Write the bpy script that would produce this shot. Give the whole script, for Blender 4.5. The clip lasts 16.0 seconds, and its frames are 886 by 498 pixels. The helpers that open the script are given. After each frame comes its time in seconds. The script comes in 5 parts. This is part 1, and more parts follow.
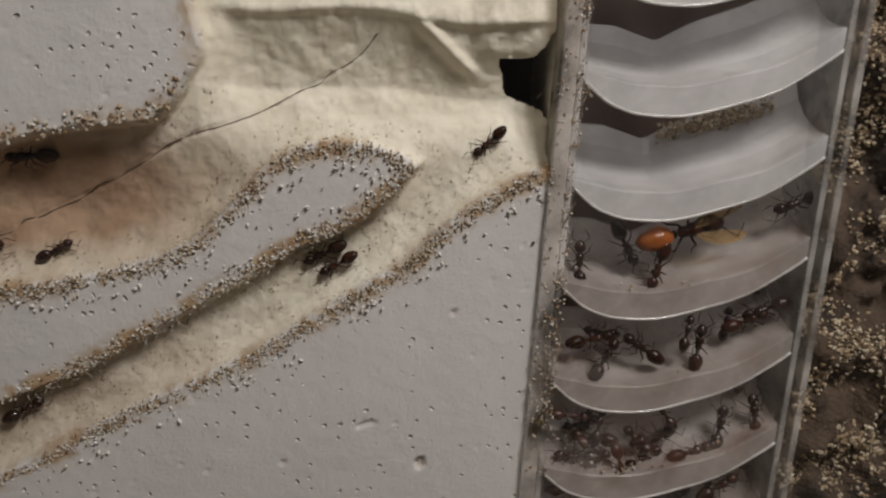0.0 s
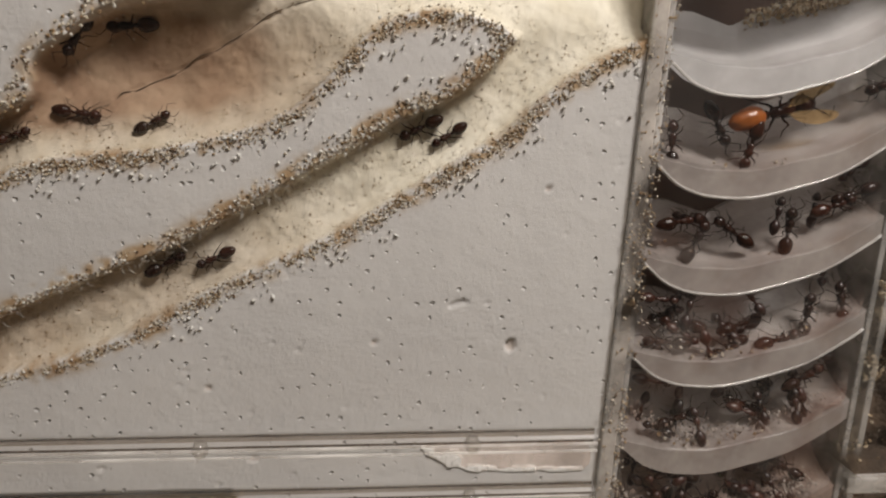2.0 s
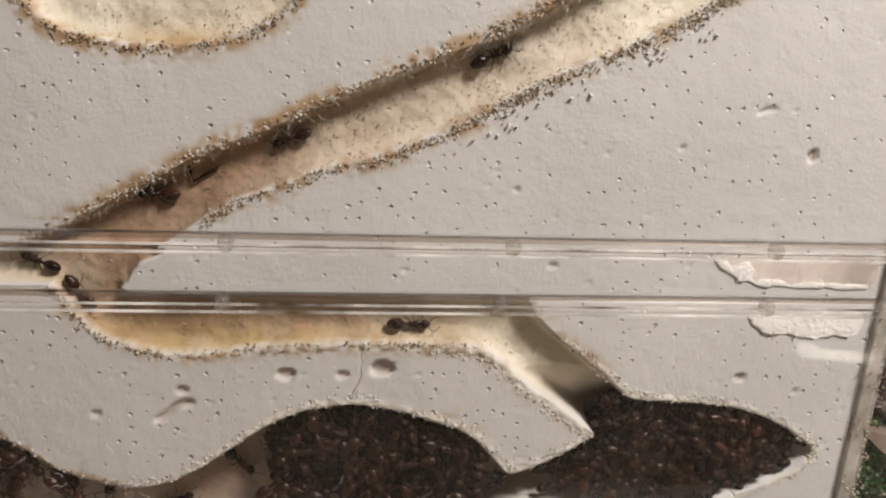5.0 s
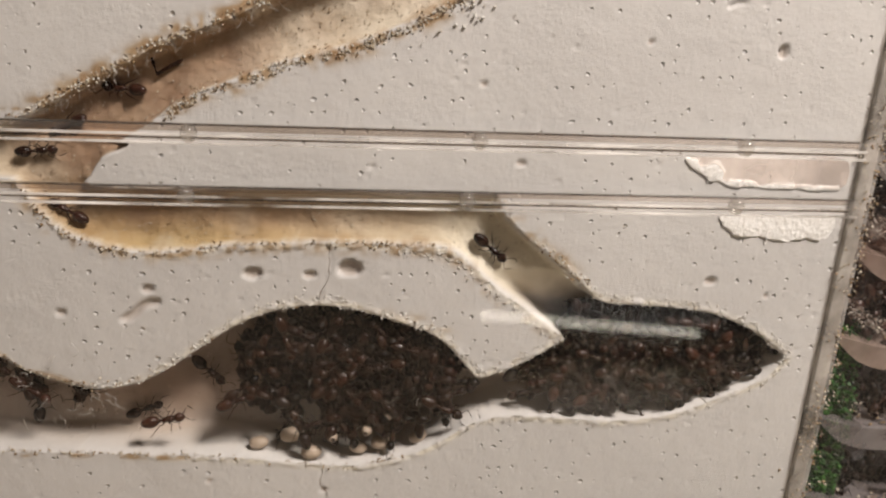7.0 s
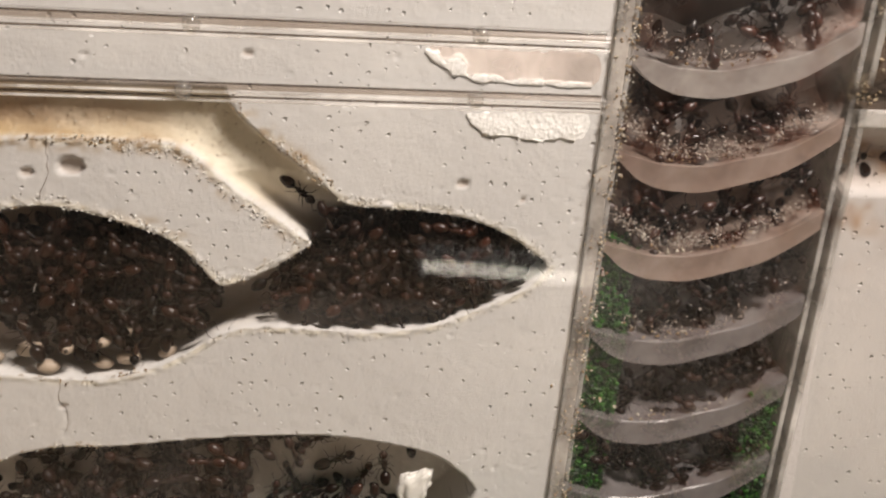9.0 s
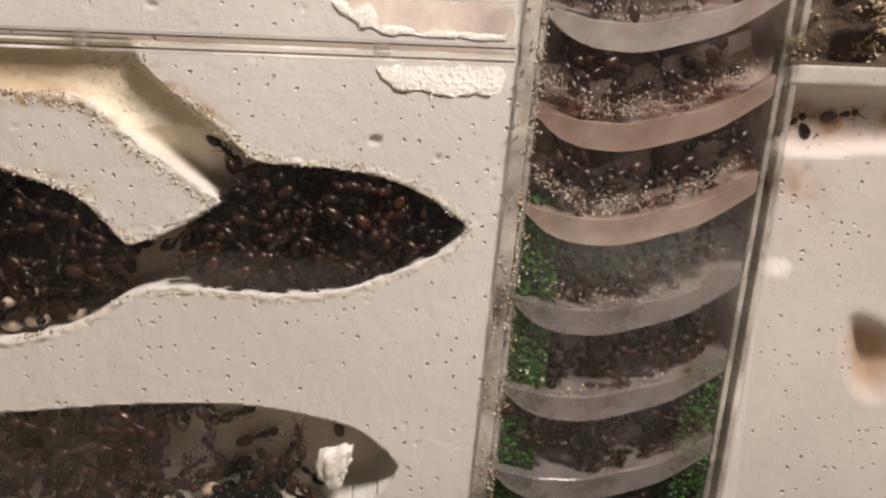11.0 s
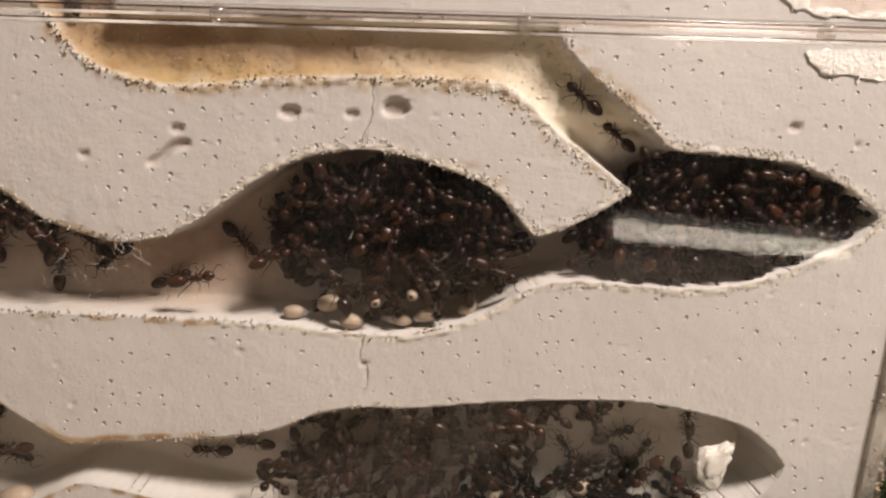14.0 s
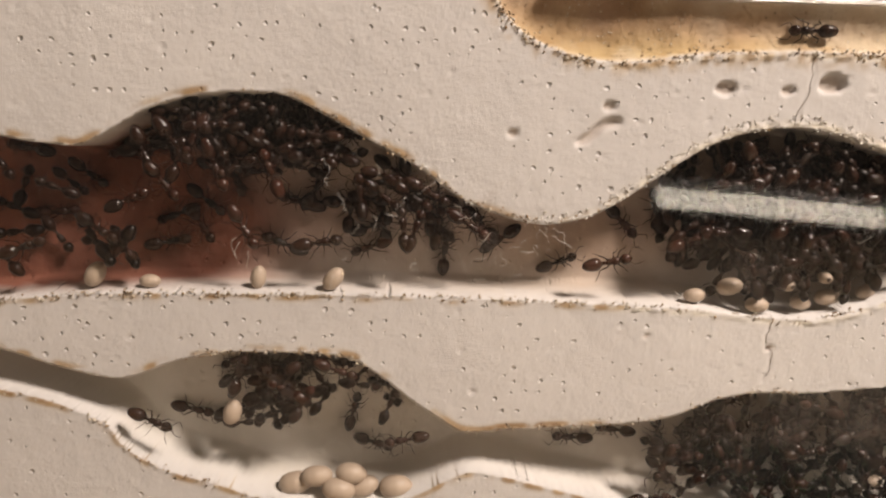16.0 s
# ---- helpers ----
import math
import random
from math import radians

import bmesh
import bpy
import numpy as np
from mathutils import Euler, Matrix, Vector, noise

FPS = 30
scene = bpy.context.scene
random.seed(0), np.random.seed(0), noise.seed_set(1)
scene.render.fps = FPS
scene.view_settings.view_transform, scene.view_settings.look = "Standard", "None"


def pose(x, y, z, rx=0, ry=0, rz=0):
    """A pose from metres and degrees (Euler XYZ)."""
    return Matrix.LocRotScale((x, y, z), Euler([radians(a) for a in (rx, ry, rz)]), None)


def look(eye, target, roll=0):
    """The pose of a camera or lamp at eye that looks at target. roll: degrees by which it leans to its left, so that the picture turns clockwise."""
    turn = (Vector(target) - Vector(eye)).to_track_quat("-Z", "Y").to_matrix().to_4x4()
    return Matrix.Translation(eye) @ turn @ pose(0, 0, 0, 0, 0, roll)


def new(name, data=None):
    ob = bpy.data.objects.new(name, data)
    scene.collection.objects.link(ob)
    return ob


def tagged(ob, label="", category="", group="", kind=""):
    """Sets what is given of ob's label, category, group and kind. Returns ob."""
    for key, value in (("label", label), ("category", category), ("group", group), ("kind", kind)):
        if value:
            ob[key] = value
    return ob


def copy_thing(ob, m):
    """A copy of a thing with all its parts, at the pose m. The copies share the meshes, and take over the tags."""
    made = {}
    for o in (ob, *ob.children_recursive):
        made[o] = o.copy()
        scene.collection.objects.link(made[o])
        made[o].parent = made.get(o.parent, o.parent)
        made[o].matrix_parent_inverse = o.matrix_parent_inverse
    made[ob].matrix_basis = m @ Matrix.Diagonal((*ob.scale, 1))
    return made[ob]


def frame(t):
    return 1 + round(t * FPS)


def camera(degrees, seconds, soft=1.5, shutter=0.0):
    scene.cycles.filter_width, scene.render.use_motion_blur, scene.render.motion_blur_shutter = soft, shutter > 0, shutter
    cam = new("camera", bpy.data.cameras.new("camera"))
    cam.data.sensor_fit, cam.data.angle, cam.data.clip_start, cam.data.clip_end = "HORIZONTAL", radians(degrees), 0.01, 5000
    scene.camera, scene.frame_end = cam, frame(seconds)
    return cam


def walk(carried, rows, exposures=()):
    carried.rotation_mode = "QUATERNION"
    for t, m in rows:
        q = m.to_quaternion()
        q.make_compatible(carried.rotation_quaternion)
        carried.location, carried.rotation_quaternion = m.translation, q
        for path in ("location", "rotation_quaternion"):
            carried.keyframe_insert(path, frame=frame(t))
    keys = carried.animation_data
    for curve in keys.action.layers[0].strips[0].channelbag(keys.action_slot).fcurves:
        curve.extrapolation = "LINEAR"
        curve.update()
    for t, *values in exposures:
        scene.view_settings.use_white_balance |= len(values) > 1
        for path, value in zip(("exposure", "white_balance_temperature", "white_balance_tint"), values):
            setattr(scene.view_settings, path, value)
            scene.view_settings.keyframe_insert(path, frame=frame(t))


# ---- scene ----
CM = 0.01
MM = 0.001
cam = camera(66.2, 16.0, soft=2.2)
PATH = [
    (0, (-0.283, -11.819, 16.568), (-0.167, -9.863, 16.168), 0.2),
    (0.5, (-0.096, -11.922, 15.983), (0.023, -9.964, 15.593), 0.4),
    (1, (-0.868, -12.158, 15.027), (-0.751, -10.195, 14.662), 0.3),
    (1.5, (-1.424, -12.288, 14.496), (-1.304, -10.324, 14.136), 0.4),
    (2, (-2.071, -12.198, 14.132), (-1.947, -10.235, 13.767), 0.5),
    (2.5, (-3.228, -12.192, 13.206), (-3.114, -10.229, 12.841), 0.6),
    (3, (-4.658, -12.18, 12.676), (-4.526, -10.223, 12.287), 1.0),
    (3.5, (-6.004, -12.252, 11.792), (-5.874, -10.295, 11.4), 1.2),
    (4, (-7.217, -12.29, 11.404), (-7.084, -10.334, 11.006), 1.5),
    (6.5, (-8.11, -12.781, 9.361), (-7.961, -10.832, 8.936), 1.8),
    (7, (-7.298, -12.795, 8.965), (-7.149, -10.848, 8.531), 1.8),
    (7.5, (-6.308, -12.921, 8.549), (-6.155, -10.976, 8.113), 1.8),
    (8, (-5.069, -13.053, 8.12), (-4.909, -11.109, 7.679), 1.8),
    (8.5, (-3.871, -12.878, 7.759), (-3.685, -10.94, 7.298), 2.0),
    (9, (-2.556, -12.956, 7.231), (-2.359, -11.017, 6.782), 2.0),
    (11.5, (-0.346, -12.938, 5.688), (-0.251, -10.972, 5.332), 1.6),
    (12, (-1.782, -13.004, 5.411), (-1.707, -11.042, 5.029), 1.4),
    (12.5, (-4.205, -13.243, 4.958), (-4.127, -11.28, 4.583), 1.4),
    (13, (-6.312, -13.21, 5.121), (-6.236, -11.245, 4.752), 1.4),
    (13.5, (-6.831, -12.587, 5.413), (-6.752, -10.623, 5.045), 1.5),
    (14, (-7.704, -12.222, 5.446), (-7.625, -10.257, 5.082), 1.4),
    (14.5, (-9.604, -12.25, 5.108), (-9.521, -10.289, 4.723), 1.5),
    (15, (-11.356, -12.436, 5.053), (-11.266, -10.476, 4.665), 1.4),
    (15.5, (-13.319, -11.988, 5.119), (-13.238, -10.027, 4.735), 1.3),
    (16, (-15.317, -11.521, 5.186), (-15.21, -9.567, 4.774), 1.3),
]
EXPOSURES = [(0.0, -0.84, 6350, 13), (1.0, -0.47, 6500, 13), (2.0, -0.34, 6560, 13), (2.5, -0.16, 6540, 13), (3.5, 0.11, 6500, 13), (7.0, 0.38, 6740, 15), (8.0, 0.47, 6760, 15), (9.0, 0.56, 6780, 15), (11.5, 0.58, 7080, 18), (12.5, 0.55, 7330, 20), (14.0, 0.60, 7180, 20), (15.0, 0.74, 7350, 20), (16.0, 0.84, 7280, 20)]
walk(cam, [(t, look([c * CM for c in eye], [c * CM for c in target], roll)) for t, eye, target, roll in PATH], EXPOSURES)

# ---- light ----
world = bpy.data.worlds.new("room_air")
scene.world = world
world.use_nodes = True
world.node_tree.nodes["Background"].inputs[0].default_value = (0.9, 0.92, 1.0, 1)
world.node_tree.nodes["Background"].inputs[1].default_value = 0.02


LAMP_AT, LAMP_TO = (0.18, -0.25, 0.48), (-0.06, 0, 0.08)


def area_lamp(name, at, to, size, power, colour):
    data = bpy.data.lights.new(name, "AREA")
    data.shape, data.size, data.energy, data.color = "DISK", size, power, colour
    ob = new(name, data)
    ob.matrix_world = look(at, to)
    return ob


area_lamp("pendant_lamp_light", LAMP_AT, LAMP_TO, 0.14, 3.5, (1.0, 0.935, 0.86))


# ---- materials ----
def material(name):
    m = bpy.data.materials.new(name)
    m.use_nodes = True
    nt = m.node_tree
    return m, nt, nt.nodes["Principled BSDF"]


def node(nt, kind, **values):
    n = nt.nodes.new(kind)
    for key, value in values.items():
        n.inputs[key.replace("_", " ")].default_value = value
    return n


def noise_tex(nt, scale, detail=4.0, rough=0.55):
    """Noise in metres of the object's own space; scale is features per metre."""
    co = nt.nodes.new("ShaderNodeTexCoord")
    n = node(nt, "ShaderNodeTexNoise", Scale=scale, Detail=detail, Roughness=rough)
    nt.links.new(co.outputs["Object"], n.inputs["Vector"])
    return n


def ramp(nt, source, stops):
    r = nt.nodes.new("ShaderNodeValToRGB")
    e = r.color_ramp.elements
    while len(e) < len(stops):
        e.new(0.5)
    for el, (at, colour) in zip(e, stops):
        el.position, el.color = at, (*colour, 1)
    nt.links.new(source, r.inputs[0])
    return r


def mixed(nt, a, b, fac, blend="MIX"):
    m = nt.nodes.new("ShaderNodeMix")
    m.data_type, m.blend_type = "RGBA", blend
    for socket, value in ((m.inputs[6], a), (m.inputs[7], b), (m.inputs[0], fac)):
        if isinstance(value, (tuple, float, int)):
            socket.default_value = (*value, 1) if isinstance(value, tuple) else value
        else:
            nt.links.new(value, socket)
    return m.outputs[2]


def bumped(nt, bsdf, height, distance, strength=1.0):
    b = node(nt, "ShaderNodeBump", Strength=strength, Distance=distance)
    nt.links.new(height, b.inputs["Height"])
    nt.links.new(b.outputs[0], bsdf.inputs["Normal"])


def mat_plaster():
    m, nt, p = material("plaster")
    at = nt.nodes.new("ShaderNodeAttribute")
    at.attribute_name = "stain_tint"
    rgb = nt.nodes.new("ShaderNodeSeparateColor")
    nt.links.new(at.outputs["Color"], rgb.inputs[0])
    grain = noise_tex(nt, 1500, 5)
    cloud = noise_tex(nt, 28, 4)
    face = ramp(nt, cloud.outputs[0], [(0.3, (0.55, 0.54, 0.535)), (0.7, (0.63, 0.62, 0.61))])
    inner = ramp(nt, noise_tex(nt, 160, 6).outputs[0], [(0.3, (0.68, 0.63, 0.51)), (0.7, (0.82, 0.78, 0.67))])
    ochre = ramp(nt, noise_tex(nt, 110, 6).outputs[0], [(0.3, (0.31, 0.195, 0.065)), (0.7, (0.52, 0.39, 0.19))])
    brown = ramp(nt, noise_tex(nt, 110, 6).outputs[0], [(0.3, (0.24, 0.14, 0.085)), (0.7, (0.44, 0.31, 0.21))])
    c = mixed(nt, face.outputs[0], inner.outputs[0], rgb.outputs[0])
    c = mixed(nt, c, ochre.outputs[0], rgb.outputs[1])
    c = mixed(nt, c, brown.outputs[0], rgb.outputs[2])
    # a red glow in the chambers is put into the wall colour
    red = ramp(nt, noise_tex(nt, 90, 5).outputs[0], [(0.3, (0.12, 0.034, 0.020)), (0.7, (0.27, 0.10, 0.065))])
    c = mixed(nt, c, red.outputs[0], at.outputs["Alpha"])
    fleck = ramp(nt, grain.outputs[0], [(0.30, (0.80, 0.78, 0.75)), (0.5, (1, 1, 1))])
    c = mixed(nt, c, fleck.outputs[0], 0.5, "MULTIPLY")
    nt.links.new(c, p.inputs["Base Color"])
    p.inputs["Roughness"].default_value = 0.85
    fine = noise_tex(nt, 1300, 4, 0.6)
    co = nt.nodes.new("ShaderNodeTexCoord")
    flat, face_co = nt.nodes.new("ShaderNodeSeparateXYZ"), nt.nodes.new("ShaderNodeCombineXYZ")
    nt.links.new(co.outputs["Object"], flat.inputs[0])
    nt.links.new(flat.outputs[0], face_co.inputs[0])
    nt.links.new(flat.outputs[2], face_co.inputs[1])
    warp = nt.nodes.new("ShaderNodeVectorMath")
    warp.operation = "MULTIPLY_ADD"
    warp.inputs[1].default_value = (0.0010, 0.0008, 0)
    nt.links.new(noise_tex(nt, 900, 2).outputs["Color"], warp.inputs[0])
    nt.links.new(face_co.outputs[0], warp.inputs[2])
    cells = node(nt, "ShaderNodeTexVoronoi", Scale=360.0, Randomness=1.0)
    cells.voronoi_dimensions = "2D"
    nt.links.new(warp.outputs[0], cells.inputs["Vector"])
    few = nt.nodes.new("ShaderNodeSeparateColor")
    nt.links.new(cells.outputs["Color"], few.inputs[0])
    wide = nt.nodes.new("ShaderNodeMath")
    wide.operation = "MULTIPLY_ADD"
    wide.inputs[1].default_value = 0.13
    nt.links.new(few.outputs[1], wide.inputs[0])
    nt.links.new(cells.outputs["Distance"], wide.inputs[2])
    hole = ramp(nt, wide.outputs[0], [(0.06, (0, 0, 0)), (0.18, (1, 1, 1))])
    # pits gather in loose clusters
    flock = nt.nodes.new("ShaderNodeMath")
    flock.operation = "MULTIPLY_ADD"
    flock.inputs[1].default_value = 4.0
    nt.links.new(noise_tex(nt, 55, 3).outputs[0], flock.inputs[0])
    nt.links.new(few.outputs[0], flock.inputs[2])
    keep = ramp(nt, flock.outputs[0], [(0.0, (1, 1, 1)), (1.0, (0, 0, 0))])
    keep.color_ramp.interpolation = "CONSTANT"
    shift = nt.nodes.new("ShaderNodeMath")
    shift.operation = "SUBTRACT"
    shift.inputs[1].default_value = 1.58
    nt.links.new(flock.outputs[0], shift.inputs[0])
    nt.links.new(shift.outputs[0], keep.inputs[0])
    pits = mixed(nt, hole.outputs[0], keep.outputs[0], 1.0, "LIGHTEN")
    coarse = ramp(nt, noise_tex(nt, 35, 3).outputs[0], [(0.4, (0.45, 0.45, 0.45)), (0.65, (1, 1, 1))])
    rough = mixed(nt, fine.outputs[0], coarse.outputs[0], 1.0, "MULTIPLY")
    half = mixed(nt, rough, (0.34, 0.34, 0.34), 1.0, "MULTIPLY")
    swell = mixed(nt, noise_tex(nt, 300, 4, 0.6).outputs[0], (0.5, 0.5, 0.5), 1.0, "MULTIPLY")
    half = mixed(nt, half, swell, 1.0, "ADD")
    relief = mixed(nt, half, pits, 1.0, "ADD")
    gritty = mixed(nt, half, noise_tex(nt, 620, 5, 0.7).outputs[0], 0.7, "ADD")
    relief = mixed(nt, relief, gritty, rgb.outputs[0])
    bumped(nt, p, relief, 0.00042, 1.0)
    return m


def mat_random(name, colours, rough=0.7, island=True, bump=0.0):
    """A colour picked piece by piece."""
    m, nt, p = material(name)
    if island:
        src = nt.nodes.new("ShaderNodeNewGeometry").outputs["Random Per Island"]
    else:
        src = nt.nodes.new("ShaderNodeObjectInfo").outputs["Random"]
    n = len(colours)
    r = ramp(nt, src, [(i / n, c) for i, c in enumerate(colours)])
    r.color_ramp.interpolation = "CONSTANT" if island else "LINEAR"
    g = ramp(nt, noise_tex(nt, 1200, 3).outputs[0], [(0.3, (0.7, 0.7, 0.7)), (0.7, (1, 1, 1))])
    nt.links.new(mixed(nt, r.outputs[0], g.outputs[0], 1.0, "MULTIPLY"), p.inputs["Base Color"])
    p.inputs["Roughness"].default_value = rough
    if bump:
        bumped(nt, p, noise_tex(nt, 2500, 3).outputs[0], bump)
    return m


def mat_pane(name, tint, gloss_rough=0.02, veil=0.0, shine=0.035, haze_colour=(0.8, 0.8, 0.78)):
    """A flat clear sheet: what is behind shows through, and its face mirrors the room."""
    m, nt, p = material(name)
    out = nt.nodes["Material Output"]
    nt.nodes.remove(p)
    clear = nt.nodes.new("ShaderNodeBsdfTransparent")
    clear.inputs[0].default_value = (*tint, 1)
    gloss = node(nt, "ShaderNodeBsdfGlossy", Roughness=gloss_rough)
    facing = node(nt, "ShaderNodeLayerWeight", Blend=0.5)
    power = nt.nodes.new("ShaderNodeMath")
    power.operation = "POWER"
    power.inputs[1].default_value = 5.0
    rise = nt.nodes.new("ShaderNodeMath")
    rise.operation = "MULTIPLY_ADD"
    rise.inputs[1].default_value, rise.inputs[2].default_value = 0.9, shine
    nt.links.new(facing.outputs["Facing"], power.inputs[0])
    nt.links.new(power.outputs[0], rise.inputs[0])
    mix = nt.nodes.new("ShaderNodeMixShader")
    nt.links.new(rise.outputs[0], mix.inputs[0])
    nt.links.new(clear.outputs[0], mix.inputs[1])
    nt.links.new(gloss.outputs[0], mix.inputs[2])
    last = mix
    if veil:
        haze = nt.nodes.new("ShaderNodeBsdfDiffuse")
        haze.inputs[0].default_value = (*haze_colour, 1)
        last = nt.nodes.new("ShaderNodeMixShader")
        smear = ramp(nt, noise_tex(nt, 60, 5).outputs[0], [(0.35, (0, 0, 0)), (0.75, (veil, veil, veil))])
        nt.links.new(smear.outputs[0], last.inputs[0])
        nt.links.new(mix.outputs[0], last.inputs[1])
        nt.links.new(haze.outputs[0], last.inputs[2])
    nt.links.new(last.outputs[0], out.inputs[0])
    return m


def mat_frosted(name, low, high, see, stain_tint=0.75, soft_part=0.22, scuffed=0.8):
    """Scuffed acrylic: partly lit on its face, partly through it, partly clear."""
    m, nt, p = material(name)
    out = nt.nodes["Material Output"]
    c = ramp(nt, noise_tex(nt, 90, 5).outputs[0], [(0.3, low), (0.7, high)])
    spots = ramp(nt, noise_tex(nt, 75, 6, 0.7).outputs[0], [(0.54, (0, 0, 0)), (0.70, (stain_tint, stain_tint, stain_tint))])
    c = mixed(nt, c.outputs[0], (0.34, 0.22, 0.13), spots.outputs[0])
    scuff = ramp(nt, noise_tex(nt, 1300, 3).outputs[0], [(0.35, (scuffed,) * 3), (0.7, (1.04, 1.04, 1.04))])
    c = mixed(nt, c, scuff.outputs[0], 1.0, "MULTIPLY")
    nt.links.new(c, p.inputs["Base Color"])
    p.inputs["Roughness"].default_value = 0.22
    p.inputs["Coat Weight"].default_value = 0.6
    p.inputs["Coat Roughness"].default_value = 0.16
    bumped(nt, p, noise_tex(nt, 450, 6, 0.7).outputs[0], 0.0004, 0.5)
    soft = nt.nodes.new("ShaderNodeBsdfTranslucent")
    nt.links.new(c, soft.inputs[0])
    clear = nt.nodes.new("ShaderNodeBsdfTransparent")
    clear.inputs[0].default_value = (0.9, 0.9, 0.9, 1)
    a, b = nt.nodes.new("ShaderNodeMixShader"), nt.nodes.new("ShaderNodeMixShader")
    a.inputs[0].default_value = soft_part
    s = ramp(nt, noise_tex(nt, 140, 5).outputs[0], [(0.3, (see * 0.7,) * 3), (0.7, (min(see * 1.3, 1),) * 3)])
    nt.links.new(s.outputs[0], b.inputs[0])
    nt.links.new(p.outputs[0], a.inputs[1])
    nt.links.new(soft.outputs[0], a.inputs[2])
    nt.links.new(a.outputs[0], b.inputs[1])
    nt.links.new(clear.outputs[0], b.inputs[2])
    nt.links.new(b.outputs[0], out.inputs[0])
    return m


def mat_ant(name, dark, light, rough=0.28):
    m, nt, p = material(name)
    info = nt.nodes.new("ShaderNodeObjectInfo")
    c = mixed(nt, dark, light, info.outputs["Random"])
    g = ramp(nt, noise_tex(nt, 700, 3).outputs[0], [(0.3, (0.6, 0.6, 0.6)), (0.7, (1.2, 1.15, 1.1))])
    nt.links.new(mixed(nt, c, g.outputs[0], 1.0, "MULTIPLY"), p.inputs["Base Color"])
    p.inputs["Roughness"].default_value = rough
    p.inputs["Specular IOR Level"].default_value = 0.30
    bumped(nt, p, noise_tex(nt, 4000, 2).outputs[0], 0.00008, 0.5)
    return m


def mat_plain(name, a, b, scale, rough=0.6, bump=0.0, emit=0.0):
    m, nt, p = material(name)
    n = noise_tex(nt, scale, 6)
    c = ramp(nt, n.outputs[0], [(0.3, a), (0.7, b)])
    nt.links.new(c.outputs[0], p.inputs["Base Color"])
    p.inputs["Roughness"].default_value = rough
    if bump:
        bumped(nt, p, noise_tex(nt, scale * 6, 5).outputs[0], bump)
    if emit:
        p.inputs["Emission Color"].default_value = (*a, 1)
        p.inputs["Emission Strength"].default_value = emit
    return m


def mat_mist(name, low, high, a=0.40, b=0.56):
    m, nt, p = material(name)
    at = nt.nodes.new("ShaderNodeAttribute")
    at.attribute_name = "mist"
    c = ramp(nt, noise_tex(nt, 120, 5).outputs[0], [(a, low), (b, high)])
    nt.links.new(c.outputs[0], p.inputs["Base Color"])
    p.inputs["Roughness"].default_value = 0.6
    nt.links.new(at.outputs["Fac"], p.inputs["Alpha"])
    return m


PLASTER = mat_plaster()
MIST = mat_mist("mist", (0.56, 0.52, 0.50), (0.60, 0.56, 0.53))
SMEAR = mat_mist("smeared_mist", (0.20, 0.075, 0.045), (0.60, 0.52, 0.47), 0.47, 0.62)
GRAIN = mat_random("grains", [(0.26, 0.165, 0.085), (0.56, 0.49, 0.38), (0.14, 0.088, 0.05), (0.34, 0.235, 0.125), (0.62, 0.57, 0.48), (0.42, 0.32, 0.20), (0.60, 0.54, 0.44)])
WHITE_GRAIN = mat_random("white_grains", [(0.74, 0.72, 0.68), (0.58, 0.54, 0.48), (0.78, 0.77, 0.74)])
CRUST = mat_random("crust_grains", [(0.34, 0.28, 0.24), (0.46, 0.40, 0.35), (0.26, 0.19, 0.15), (0.54, 0.49, 0.44)], 0.8)
SAND = mat_random("sand_grains", [(0.42, 0.32, 0.20), (0.55, 0.44, 0.30), (0.30, 0.21, 0.12), (0.62, 0.55, 0.42)])
PANE = mat_pane("pane_glass", (0.97, 0.975, 0.97), 0.045, 0.005, 0.024)
TOWER_PANE = mat_pane("tower_acrylic", (0.98, 0.98, 0.98), 0.22, 0.012, 0.02)
CLEAR = mat_pane("clear_acrylic", (0.90, 0.89, 0.87), 0.12, 0.75, 0.08, (0.78, 0.76, 0.73))
ROD = mat_pane("bar_acrylic", (0.985, 0.985, 0.98), 0.32, 0.015, 0.02)
BEAD = mat_pane("bead_acrylic", (0.84, 0.82, 0.79), 0.10, 0.14, 0.10)
# strip tints that draw refraction and glints into the colour
DARK_LINE = mat_pane("bar_dark_line", (0.50, 0.46, 0.42), 0.10, 0.04, 0.05)
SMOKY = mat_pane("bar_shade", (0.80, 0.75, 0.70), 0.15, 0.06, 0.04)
BRIGHT_LINE = mat_pane("bright_line", (0.95, 0.94, 0.92), 0.15, 0.85, 0.10, (0.85, 0.84, 0.82))
FROST = mat_frosted("frosted_acrylic", (0.88, 0.88, 0.88), (0.95, 0.95, 0.95), 0.30, 0.08, 0.5, 0.94)
FROST_DULL = mat_frosted("dull_acrylic", (0.55, 0.49, 0.46), (0.72, 0.67, 0.63), 0.36, 0.35, 0.4, 0.9)
FROST_STAINED = mat_frosted("stained_acrylic", (0.48, 0.34, 0.28), (0.64, 0.52, 0.45), 0.42, 0.4, 0.35, 0.9)
FROST_GREY = mat_frosted("grey_acrylic", (0.30, 0.265, 0.26), (0.44, 0.41, 0.41), 0.50, 0.25, 0.35, 0.9)
DIRTY = mat_pane("dirty_acrylic", (0.92, 0.89, 0.85), 0.12, 0.95, 0.08, (0.72, 0.68, 0.63))
ANT = mat_ant("ant_shell", (0.010, 0.0045, 0.003), (0.026, 0.011, 0.007), 0.20)
